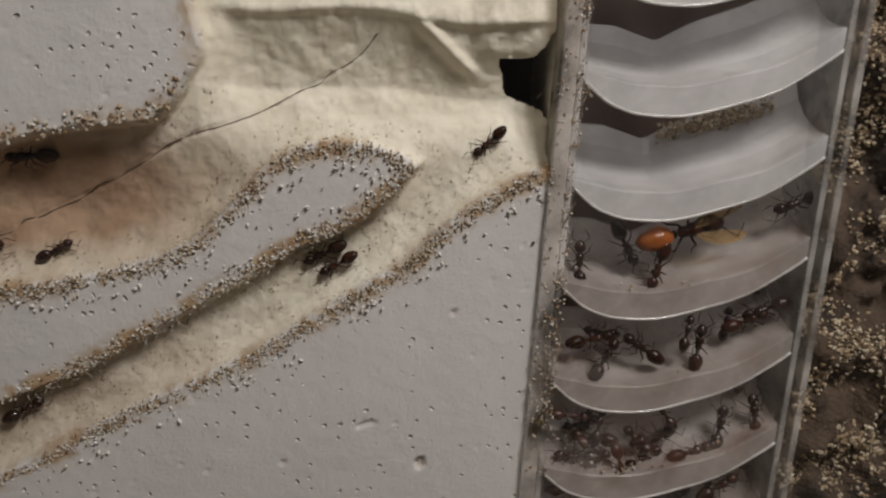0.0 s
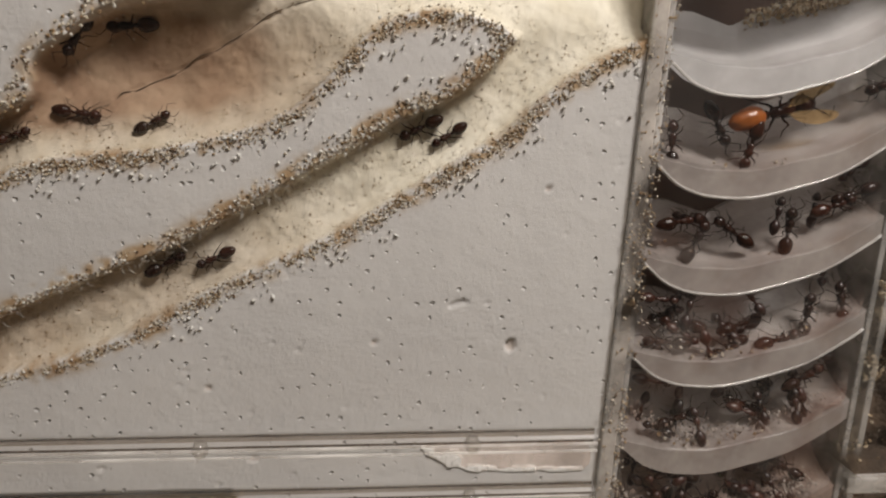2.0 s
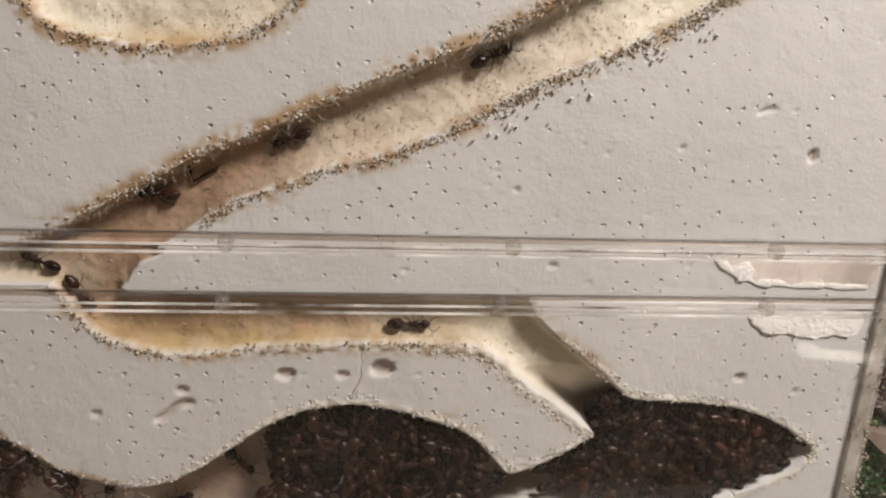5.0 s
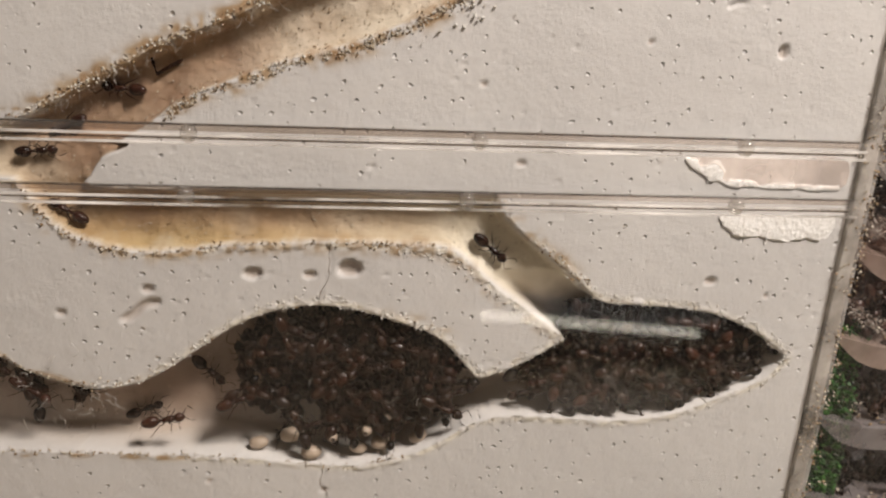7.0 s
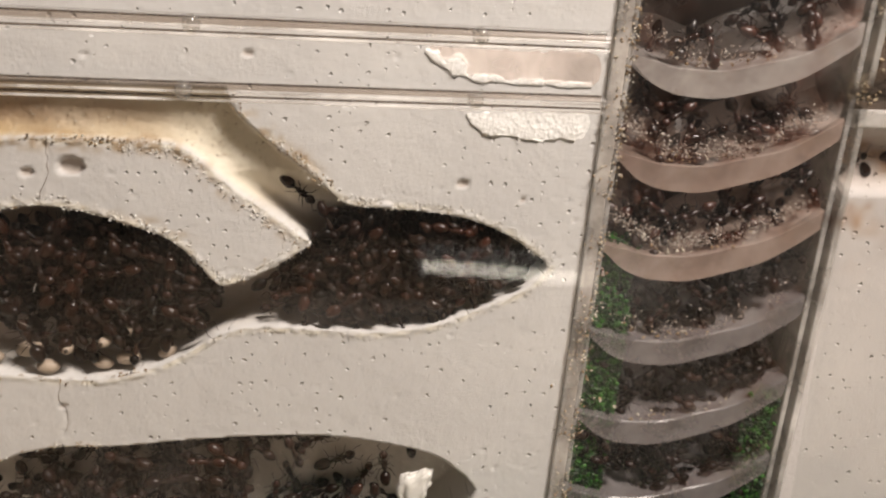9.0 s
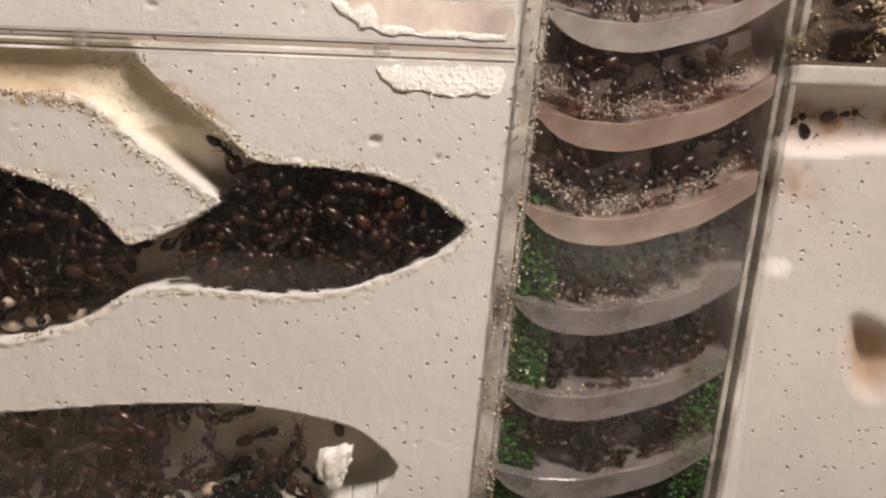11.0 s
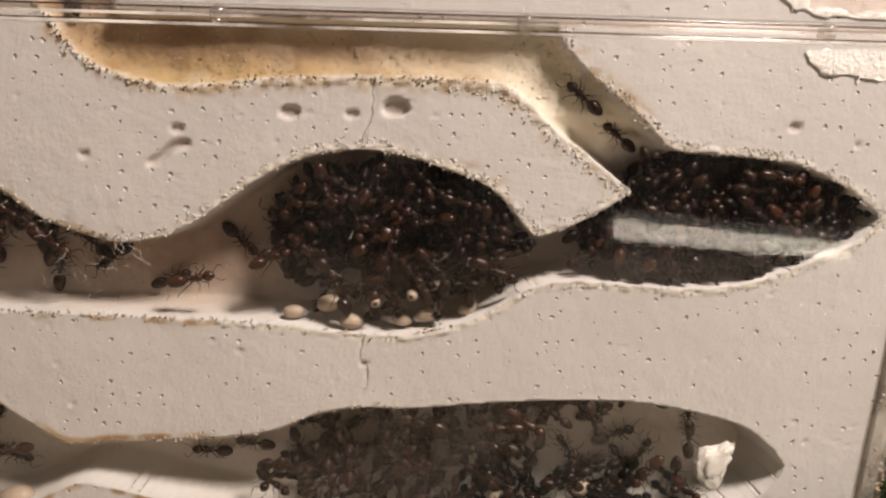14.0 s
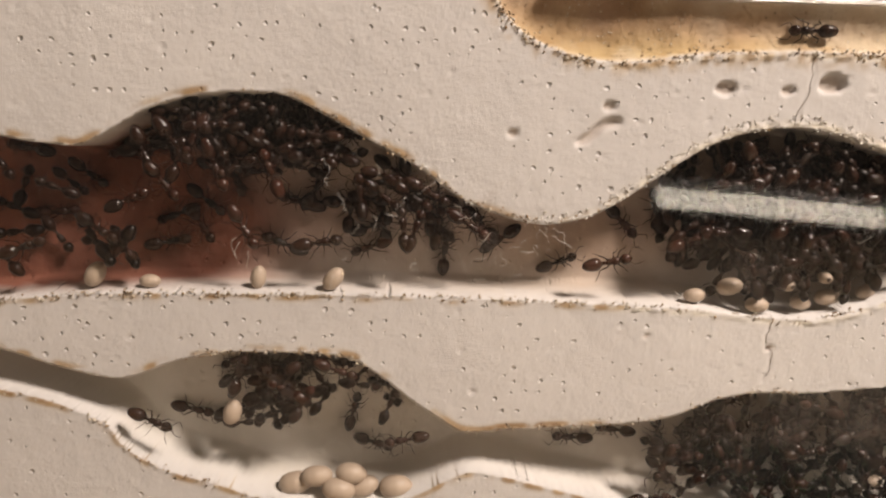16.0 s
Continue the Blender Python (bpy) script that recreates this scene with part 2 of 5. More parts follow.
HEAP = mat_random("ant_heap", [(0.006, 0.003, 0.0022), (0.016, 0.007, 0.005), (0.009, 0.0045, 0.003), (0.027, 0.012, 0.008), (0.005, 0.003, 0.002), (0.018, 0.009, 0.006)], 0.34)
HEAP_RED = mat_random("ant_heap_red", [(0.020, 0.006, 0.004), (0.045, 0.014, 0.009), (0.028, 0.009, 0.006), (0.012, 0.005, 0.0035), (0.060, 0.022, 0.014)], 0.4)
HEAP.node_tree.nodes["Principled BSDF"].inputs["Specular IOR Level"].default_value = 0.16
ANT_RED = mat_ant("ant_shell_red", (0.022, 0.008, 0.005), (0.042, 0.015, 0.009), 0.22)
AMBER = mat_ant("ant_amber", (0.26, 0.075, 0.015), (0.38, 0.13, 0.03))
COCOON = mat_plain("cocoon", (0.32, 0.25, 0.19), (0.46, 0.37, 0.29), 300, 0.5, 0.0001)
FOOD = mat_plain("food", (0.74, 0.71, 0.66), (0.90, 0.88, 0.84), 400, 0.5, 0.0003)
CRACK = mat_plain("crack_line", (0.07, 0.045, 0.028), (0.17, 0.12, 0.08), 300, 0.9)
REAR = mat_plain("tower_rear", (0.050, 0.030, 0.024), (0.19, 0.125, 0.10), 60, 0.5, 0.0003)
MISTED = mat_plain("misted_sheet", (0.22, 0.24, 0.26), (0.50, 0.52, 0.54), 160, 0.4, 0.0004)
SOIL = mat_plain("soil", (0.020, 0.013, 0.009), (0.10, 0.065, 0.040), 130, 0.9, 0.001)
DARK = mat_plain("dark_backing", (0.030, 0.032, 0.034), (0.16, 0.17, 0.18), 90, 0.35, 0.0002)
MOSS = mat_random("moss", [(0.006, 0.040, 0.003), (0.010, 0.075, 0.004), (0.004, 0.020, 0.002), (0.024, 0.12, 0.006)], 0.6)
GLUE = mat_plain("dried_glue", (0.86, 0.85, 0.83), (0.94, 0.935, 0.92), 200, 0.22, 0.0004)
GLUE_FILM = mat_pane("glue_film", (0.93, 0.88, 0.85), 0.2, 0.75, 0.05, (0.80, 0.74, 0.70))
ROOM = mat_plain("room_paint", (0.86, 0.84, 0.81), (0.90, 0.88, 0.85), 3, 0.8)
# rear wall tone, set for bounced light and what the panes mirror
REAR_PAINT = mat_plain("dark_paint", (0.52, 0.455, 0.40), (0.60, 0.53, 0.47), 3, 0.8)
TABLE = mat_plain("table_wood", (0.34, 0.26, 0.185), (0.46, 0.37, 0.27), 8, 0.5)
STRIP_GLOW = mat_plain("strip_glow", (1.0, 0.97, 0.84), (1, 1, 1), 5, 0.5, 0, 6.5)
HOUSING = mat_plain("lamp_housing", (0.5, 0.5, 0.5), (0.6, 0.6, 0.6), 20, 0.4)


# ---- helpers for meshes ----
def mesh_of(name, verts, faces, mat, smooth=True):
    me = bpy.data.meshes.new(name)
    me.from_pydata([tuple(v) for v in verts], [], [tuple(f) for f in faces])
    me.materials.append(mat)
    if smooth:
        me.polygons.foreach_set("use_smooth", [True] * len(me.polygons))
    me.update()
    return me


def bm_mesh(name, bm, mat, smooth=True):
    me = bpy.data.meshes.new(name)
    bmesh.ops.recalc_face_normals(bm, faces=bm.faces)
    bm.to_mesh(me)
    bm.free()
    me.materials.append(mat)
    if smooth:
        me.polygons.foreach_set("use_smooth", [True] * len(me.polygons))
    return me


def part(name, me, parent, label="", m=None):
    ob = new(name, me)
    ob.parent = parent
    if m is not None:
        ob.matrix_basis = m
    return tagged(ob, label)


def block(x0, x1, y0, y1, z0, z1, bevel=0.0):
    """A bevelled block, in millimetres."""
    bm = bmesh.new()
    bmesh.ops.create_cube(bm, size=1.0)
    for v in bm.verts:
        v.co = Vector(((x0 + x1) / 2 + v.co.x * (x1 - x0), (y0 + y1) / 2 + v.co.y * (y1 - y0), (z0 + z1) / 2 + v.co.z * (z1 - z0))) * MM
    if bevel:
        bmesh.ops.bevel(bm, geom=bm.edges[:], offset=bevel * MM, segments=2, affect="EDGES", profile=0.5)
    return bm


def lathe(profile, sides=12, flat=1.0):
    """A body along x from (x, radius) pairs, in millimetres; flat squeezes its height."""
    verts, faces = [], []
    for x, r in profile:
        for k in range(sides):
            a = math.tau * k / sides
            verts.append((x * MM, r * math.cos(a) * MM, r * math.sin(a) * flat * MM))
    n = len(profile)
    for i in range(n - 1):
        for k in range(sides):
            j = (k + 1) % sides
            faces.append((i * sides + k, (i + 1) * sides + k, (i + 1) * sides + j, i * sides + j))
    faces.append(tuple(range(sides)))
    faces.append(tuple(range((n - 1) * sides, n * sides))[::-1])
    return verts, faces


def tube(path, radii, sides=5):
    """A thin bent limb along a path of points, in millimetres."""
    verts, faces = [], []
    pts = [Vector(p) for p in path]
    for i, p in enumerate(pts):
        d = (pts[min(i + 1, len(pts) - 1)] - pts[max(i - 1, 0)]).normalized()
        u = d.orthogonal().normalized()
        w = d.cross(u)
        for k in range(sides):
            a = math.tau * k / sides
            verts.append(tuple((p + (u * math.cos(a) + w * math.sin(a)) * radii[i]) * MM))
    for i in range(len(pts) - 1):
        for k in range(sides):
            j = (k + 1) % sides
            faces.append((i * sides + k, i * sides + j, (i + 1) * sides + j, (i + 1) * sides + k))
    faces.append(tuple(range(sides))[::-1])
    faces.append(tuple(range((len(pts) - 1) * sides, len(pts) * sides)))
    return verts, faces


def spline(points, per=5):
    """An open smooth line through the points."""
    p = np.array(points, float)
    p = np.vstack([2 * p[0] - p[1], p, 2 * p[-1] - p[-2]])
    out = []
    for i in range(1, len(p) - 2):
        for k in range(per):
            t = k / per
            a, b, c, d = p[i - 1:i + 3]
            out.append(0.5 * (2 * b + (c - a) * t + (2 * a - 5 * b + 4 * c - d) * t * t + (3 * b - a - 3 * c + d) * t ** 3))
    out.append(p[-2])
    return np.array(out)


def loop_of(*runs):
    return np.vstack([spline(r) for r in runs])


def inside_distance(X, Z, loop):
    """Distance to the outline, positive inside, and the inward direction's z and x."""
    best = np.full(X.shape, 1e9)
    nx, nz = np.zeros(X.shape), np.zeros(X.shape)
    inside = np.zeros(X.shape, bool)
    q = np.roll(loop, -1, axis=0)
    for (ax, az), (bx, bz) in zip(loop, q):
        dx, dz = bx - ax, bz - az
        L = dx * dx + dz * dz
        if L < 1e-12:
            continue
        t = np.clip(((X - ax) * dx + (Z - az) * dz) / L, 0, 1)
        ex, ez = X - ax - t * dx, Z - az - t * dz
        d = ex * ex + ez * ez
        near = d < best
        best[near], nx[near], nz[near] = d[near], ex[near], ez[near]
        if dz:
            inside ^= ((az > Z) != (bz > Z)) & (X < ax + (Z - az) * dx / dz)
    d = np.sqrt(best)
    s = np.where(inside, 1.0, -1.0)
    n = np.maximum(d, 1e-9)
    return d * s, s * nx / n, s * nz / n


def value_noise(X, Z, scale, seed):
    rng = np.random.RandomState(seed)
    g = rng.rand(64, 64)
    u, v = X / scale + 1000.3, Z / scale + 1000.7
    i, j = np.floor(u).astype(int), np.floor(v).astype(int)
    f, h = u - i, v - j
    f, h = f * f * (3 - 2 * f), h * h * (3 - 2 * h)
    c = lambda a, b: g[a % 64, b % 64]
    return (c(i, j) * (1 - f) + c(i + 1, j) * f) * (1 - h) + (c(i, j + 1) * (1 - f) + c(i + 1, j + 1) * f) * h - 0.5


def blob(X, Z, x, z, rx, rz):
    return np.exp(-(((X - x) / rx) ** 2 + ((Z - z) / rz) ** 2))


# ---- the room ----
# unseen shell, kept small and pale so its bounce fills the shade
def room():
    for name, b in (("floor", (-900, 900, -1100, 700, -800, -760)), ("ceiling", (-900, 900, -1100, 700, 1250, 1290)),
                    ("wall_north", (-900, 900, 700, 740, -760, 1250)), ("wall_south", (-900, 900, -1140, -1100, -760, 1250)),
                    ("wall_west", (-940, -900, -1100, 700, -760, 1250)), ("wall_east", (900, 940, -1100, 700, -760, 1250))):
        tagged(new(name, bm_mesh(name, block(*b), REAR_PAINT if name == "wall_south" else ROOM, False)), "plain painted " + name.split("_")[0] + " of the unseen room", name.split("_")[0], kind="structure")
    t = new("table")
    part("tabletop", bm_mesh("tabletop", block(-600, 500, -500, 500, -85, -62, 2), TABLE, False), t)
    for x in (-560, 460):
        for y in (-460, 460):
            part("leg", bm_mesh("leg", block(x - 25, x + 25, y - 25, y + 25, -760, -85, 2), TABLE, False), t)
    tagged(t, "brown wooden table under the ant nest", "table")
    lamp = new("pendant_lamp")
    lamp.matrix_basis = look(LAMP_AT, LAMP_TO)
    v, f = lathe([(3, 93), (3.4, 95), (26, 86), (52, 60), (68, 29), (73, 9), (71, 9), (64, 29), (49, 58), (24, 83), (3.5, 91)], 28)
    part("shade", mesh_of("shade", [(y, z, x) for x, y, z in v], f, HOUSING), lamp, "bell-shaped grey shade")
    v, f = tube([(208, -285, 532), (214, -293, 570), (214, -294, 1248)], (5, 3, 3), 6)
    rest = lamp.matrix_basis.inverted()
    part("cord", mesh_of("cord", [tuple(rest @ Vector(p)) for p in v], f, HOUSING), lamp, "hanging cord")
    tagged(lamp, "grey pendant lamp hanging before the nest", "lamp")


room()


# unseen added light, moved to place the white streak on the panes
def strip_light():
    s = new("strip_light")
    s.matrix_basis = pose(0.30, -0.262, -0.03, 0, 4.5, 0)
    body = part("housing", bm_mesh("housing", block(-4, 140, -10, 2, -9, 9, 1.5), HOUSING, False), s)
    # the visor is added to cut the streak at steep angles
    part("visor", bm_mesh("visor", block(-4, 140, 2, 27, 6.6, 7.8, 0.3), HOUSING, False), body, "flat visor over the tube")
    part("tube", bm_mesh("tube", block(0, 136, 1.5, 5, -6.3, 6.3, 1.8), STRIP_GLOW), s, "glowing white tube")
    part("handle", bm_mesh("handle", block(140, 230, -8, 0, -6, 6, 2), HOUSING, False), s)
    return tagged(s, "unseen strip light added for the white streak on the glass", "lamp")


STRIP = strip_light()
# where the strip's inner end is set to steer its reflected streak, in millimetres
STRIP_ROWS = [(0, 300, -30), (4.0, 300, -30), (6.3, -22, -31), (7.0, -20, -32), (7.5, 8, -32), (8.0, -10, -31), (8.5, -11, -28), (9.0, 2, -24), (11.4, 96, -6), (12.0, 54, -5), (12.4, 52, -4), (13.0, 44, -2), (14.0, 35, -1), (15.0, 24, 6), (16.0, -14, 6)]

# ---- the plaster slab with its galleries, in millimetres of the front face ----
GALLERY_FLOOR = [(-146, 128), (-139, 119.3), (-130, 116.5), (-121, 116), (-112, 116.8), (-105, 119), (-99.5, 122), (-96, 125.5), (-94.5, 128.5), (-91, 131), (-85, 133.5),
                 (-75, 135), (-64, 136), (-50, 139), (-40, 143), (-32, 150), (-25, 157), (-17, 160), (-9.5, 159.6), (-3.5, 157.9), (-0.6, 155.9)]
UPPER_ROOF = [(-0.6, 155.9), (-5.3, 151), (-11.3, 146.5), (-21.4, 142), (-29.4, 137.3), (-42, 130.3), (-51, 125.3), (-60.8, 119.8), (-70.6, 116), (-80.5, 112), (-90.5, 107.8),
              (-100.5, 102.8), (-113, 97.8), (-121.5, 93.3), (-130, 88.7), (-137, 85), (-146, 81)]
UPPER_FLOOR = [(-124.4, 79), (-118.5, 82.5), (-115, 85), (-111.2, 87.8), (-101, 92), (-91, 95.7), (-80.9, 98.4), (-70.8, 102.6), (-58.7, 108.9), (-50.7, 113), (-41, 117.3), (-30, 122.5),
               (-20.5, 128.3), (-9.3, 135), (-2.2, 139.1), (4.9, 145.6), (14.8, 152.2), (25, 157)]
BLOCK_EDGE = [(-38, 206), (-37.7, 184), (-36.5, 176), (-39.5, 170.6), (-42.6, 166), (-46.4, 163.9), (-58.5, 162.8), (-69.6, 160.2), (-77, 155.8), (-83, 151.5), (-84.5, 145.2),
              (-89, 142.8), (-96.4, 140.8), (-100, 143.5), (-112, 151), (-130, 153), (-148, 144), (-146, 128)]
VOID_UPPER = loop_of(GALLERY_FLOOR, UPPER_ROOF, [(-150, 78.5), (-137, 78.5), (-124.4, 79)], UPPER_FLOOR, [(25, 157), (25, 206)], BLOCK_EDGE)
WINDOW = loop_of([(-139, 129), (-133, 125), (-122, 124.8), (-111, 125.7), (-104.5, 128.6), (-101, 131.5), (-98.6, 135), (-97.7, 139.4), (-100.5, 143), (-108, 148), (-125, 149), (-140, 142), (-139, 129)])
BREAK = loop_of([(14.1, 174.7), (20.9, 175.2), (25, 180), (25, 164), (21.2, 166.3), (16.2, 168.6), (15.2, 171.9), (14.1, 174.7)])

MID_ROOF = [(-53, 71.8), (-51.9, 68.7), (-49.5, 65.9), (-43.7, 61), (-36.5, 55.3), (-31.6, 51), (-25, 50.2), (-17.5, 49.8), (-7.9, 48.4), (1, 44.9), (9.3, 39.2)]
RIGHT_FLOOR = [(9.3, 39.2), (4.8, 34.4), (-3.2, 30.6), (-12.6, 26.9), (-24.6, 25), (-36.7, 25.6), (-48.6, 26.2), (-56.7, 24.2), (-62.4, 20.6), (-69.3, 17.5), (-78.6, 15.3), (-89, 15.6),
               (-99, 16.8), (-110, 17.5), (-120, 18), (-130, 18.4), (-145, 18.8), (-165, 19.2), (-193, 19.4), (-212, 18.8), (-240, 16)]
LEFT_ROOF = [(-240, 50), (-218.5, 45.4), (-213, 44.6), (-207, 44.3), (-202.5, 46.5), (-196, 50.2), (-188.6, 52.6), (-180.5, 53.4), (-173.3, 53), (-167, 50), (-159.6, 46), (-151, 41.4),
             (-145.3, 37.2), (-139.4, 34.4), (-130.5, 32.1), (-122.6, 33.2), (-116.5, 36.2), (-109.5, 41), (-102, 45.8), (-95, 48.5), (-87, 49.5), (-79, 48.5), (-72.1, 46.3),
             (-65.4, 44), (-60.7, 40.4), (-55.9, 34.8), (-52.5, 35), (-45.7, 38), (-37.9, 42.9)]
MID_FLOOR = [(-37.9, 42.9), (-44, 47.7), (-52.2, 53.4), (-58, 58.5), (-62.5, 61.3), (-72.3, 61.8), (-88.4, 62), (-104, 61.2), (-117.8, 59.5), (-127, 60.8), (-133, 63), (-137, 66),
             (-139.5, 69.8), (-142, 73)]
VOID_MIDDLE = loop_of([(-180, 80.5), (-124.4, 80.5), (-126, 77), (-127.9, 74), (-127, 71.8), (-100, 71.8), (-53, 71.8)], MID_ROOF, RIGHT_FLOOR, LEFT_ROOF, MID_FLOOR, [(-142, 73), (-180, 74), (-180, 80.5)])
LOW_ROOF = [(-240, 13), (-222.4, 8.7), (-213.3, 5.6), (-203, 3.6), (-194, 6.7), (-186, 8.3), (-179.4, 8.6), (-164.6, 7.8), (-158.6, 4.6), (-152.5, -0.3), (-146.3, -4.7), (-142, -7),
            (-134, -6.4), (-119, -5.8), (-105, -4.3), (-95.5, -0.6), (-87, 0.9), (-78, 0.7), (-61.3, 2.1), (-44.8, 2.7), (-33.7, 2.3), (-22.2, 0.3), (-12.7, -2.5), (-6.3, -7.3), (-3.4, -11)]
LOW_FLOOR = [(-3.4, -11), (-4.8, -14), (-10.3, -18.7), (-22, -23.6), (-34, -26), (-58, -26.8), (-81, -26.8), (-98.6, -25.4), (-112, -22), (-126.7, -18), (-135, -15.8), (-141.5, -15),
             (-150, -19), (-155.5, -21.5), (-163.8, -21.8), (-179, -20), (-187.4, -17), (-195.3, -14.5), (-203, -10), (-206.5, -5), (-214, -1.2), (-223, 1.4), (-240, 4)]
VOID_LOWER = loop_of(LOW_ROOF, LOW_FLOOR)
PITS = [(0, 100, 1.0, 1.2), (-99.6, 55.8, 1.8, 1.1), (-88.8, 55.6, 1.2, 0.8), (-81.0, 56.9, 2.3, 1.6), (-119.3, 52.4, 1.1, 0.8), (-135.5, 47.7, 0.9, 0.7), (-9, 55.3, 1.2, 0.8),
        (6.2, 129.8, 0.6, 0.6), (-25.7, 101, 0.6, 0.5), (-48.8, 78, 0.9, 0.6), (-56.6, 92.4, 0.6, 0.5), (-86.4, 9.6, 0.7, 0.5), (-109.6, 11.9, 0.6, 0.4), (3, 52.3, 0.5, 0.7)]
COMMA = spline([(-123.8, 46.4), (-122.0, 47.6), (-120.2, 49.3), (-117.8, 49.9)])
CHIP = spline([(-11.6, 107.7), (-10.2, 108.3), (-8.7, 108.4)])
CRACKS = [spline([(-6.7, 179.0), (-11.4, 174.4), (-18.1, 170.7), (-26.8, 165.6), (-39.2, 161.4), (-49.8, 156.2), (-56.6, 152.3), (-67.1, 147.6), (-73, 144.6), (-80, 140.8)]),
          spline([(-88.5, 164), (-89.5, 158), (-88, 152), (-89.2, 147), (-88.3, 143)]), spline([(-85.2, 61), (-84.6, 57.5), (-86, 54), (-87.3, 49)]),
          spline([(-86.5, 15), (-87.2, 11), (-85.8, 7), (-87, 3)])]
STEP = 0.45
XS = np.arange(-238, 24.01, STEP)
ZS = np.arange(-46, 204.01, STEP)


def slab_field():
    """The depth of the plaster behind its front face, over the whole slab."""
    X, Z = np.meshgrid(XS, ZS)
    depth = np.zeros(X.shape)
    best = np.full(X.shape, -1e9)
    for loop in (WINDOW, BREAK):
        near = (X > loop[:, 0].min() - 1) & (X < loop[:, 0].max() + 1) & (Z > loop[:, 1].min() - 1) & (Z < loop[:, 1].max() + 1)
        d, nx, nz = inside_distance(X[near], Z[near], loop)
        snap = np.where(np.abs(d) < STEP * 0.55, d, 0)
        X[near], Z[near] = X[near] - nx * snap, Z[near] - nz * snap
    for loop, deep in ((VOID_UPPER, 0), (VOID_MIDDLE, 1), (VOID_LOWER, 2)):
        near = (Z > loop[:, 1].min() - 6) & (Z < loop[:, 1].max() + 6)
        d, nx, nz = np.full(X.shape, -1e9), np.zeros(X.shape), np.zeros(X.shape)
        d[near], nx[near], nz[near] = inside_distance(X[near], Z[near], loop)
        snap = np.abs(d) < STEP * 0.55
        X = np.where(snap, X - nx * d * 0.96, X)
        Z = np.where(snap, Z - nz * d * 0.96, Z)
        d = np.where(snap, 0.0, d)
        lean = np.clip(nz, -1, 1)
        chamber = np.clip((54.0 + 3 * blob(X, Z, -46, 50, 11, 30) - Z) / (5.0 + 12 * blob(X, Z, -46, 50, 11, 30)), 0, 1) if deep else np.zeros(X.shape)
        west = np.clip((-108 - X) / 16, 0, 1)
        hollow = (3.4 + (10.6 - 3.6 * west if deep == 1 else 9.6 - 0.6 * west) * chamber) if deep else 4.0
        w = 1.0 + ((2.9 if deep else 4.0) - (2.4 - 0.4 * west) * chamber) * np.clip(lean, 0, 1) + 0.8 * (1 - np.abs(lean))
        t = np.clip(d / w, 0, 1)
        prof = np.sqrt(np.clip(1 - (1 - t) ** 2, 0, 1))
        depth = np.maximum(depth, hollow * prof)
        best = np.maximum(best, d)
    return X, Z, depth, best


GX, GZ, DEPTH, REACH = slab_field()


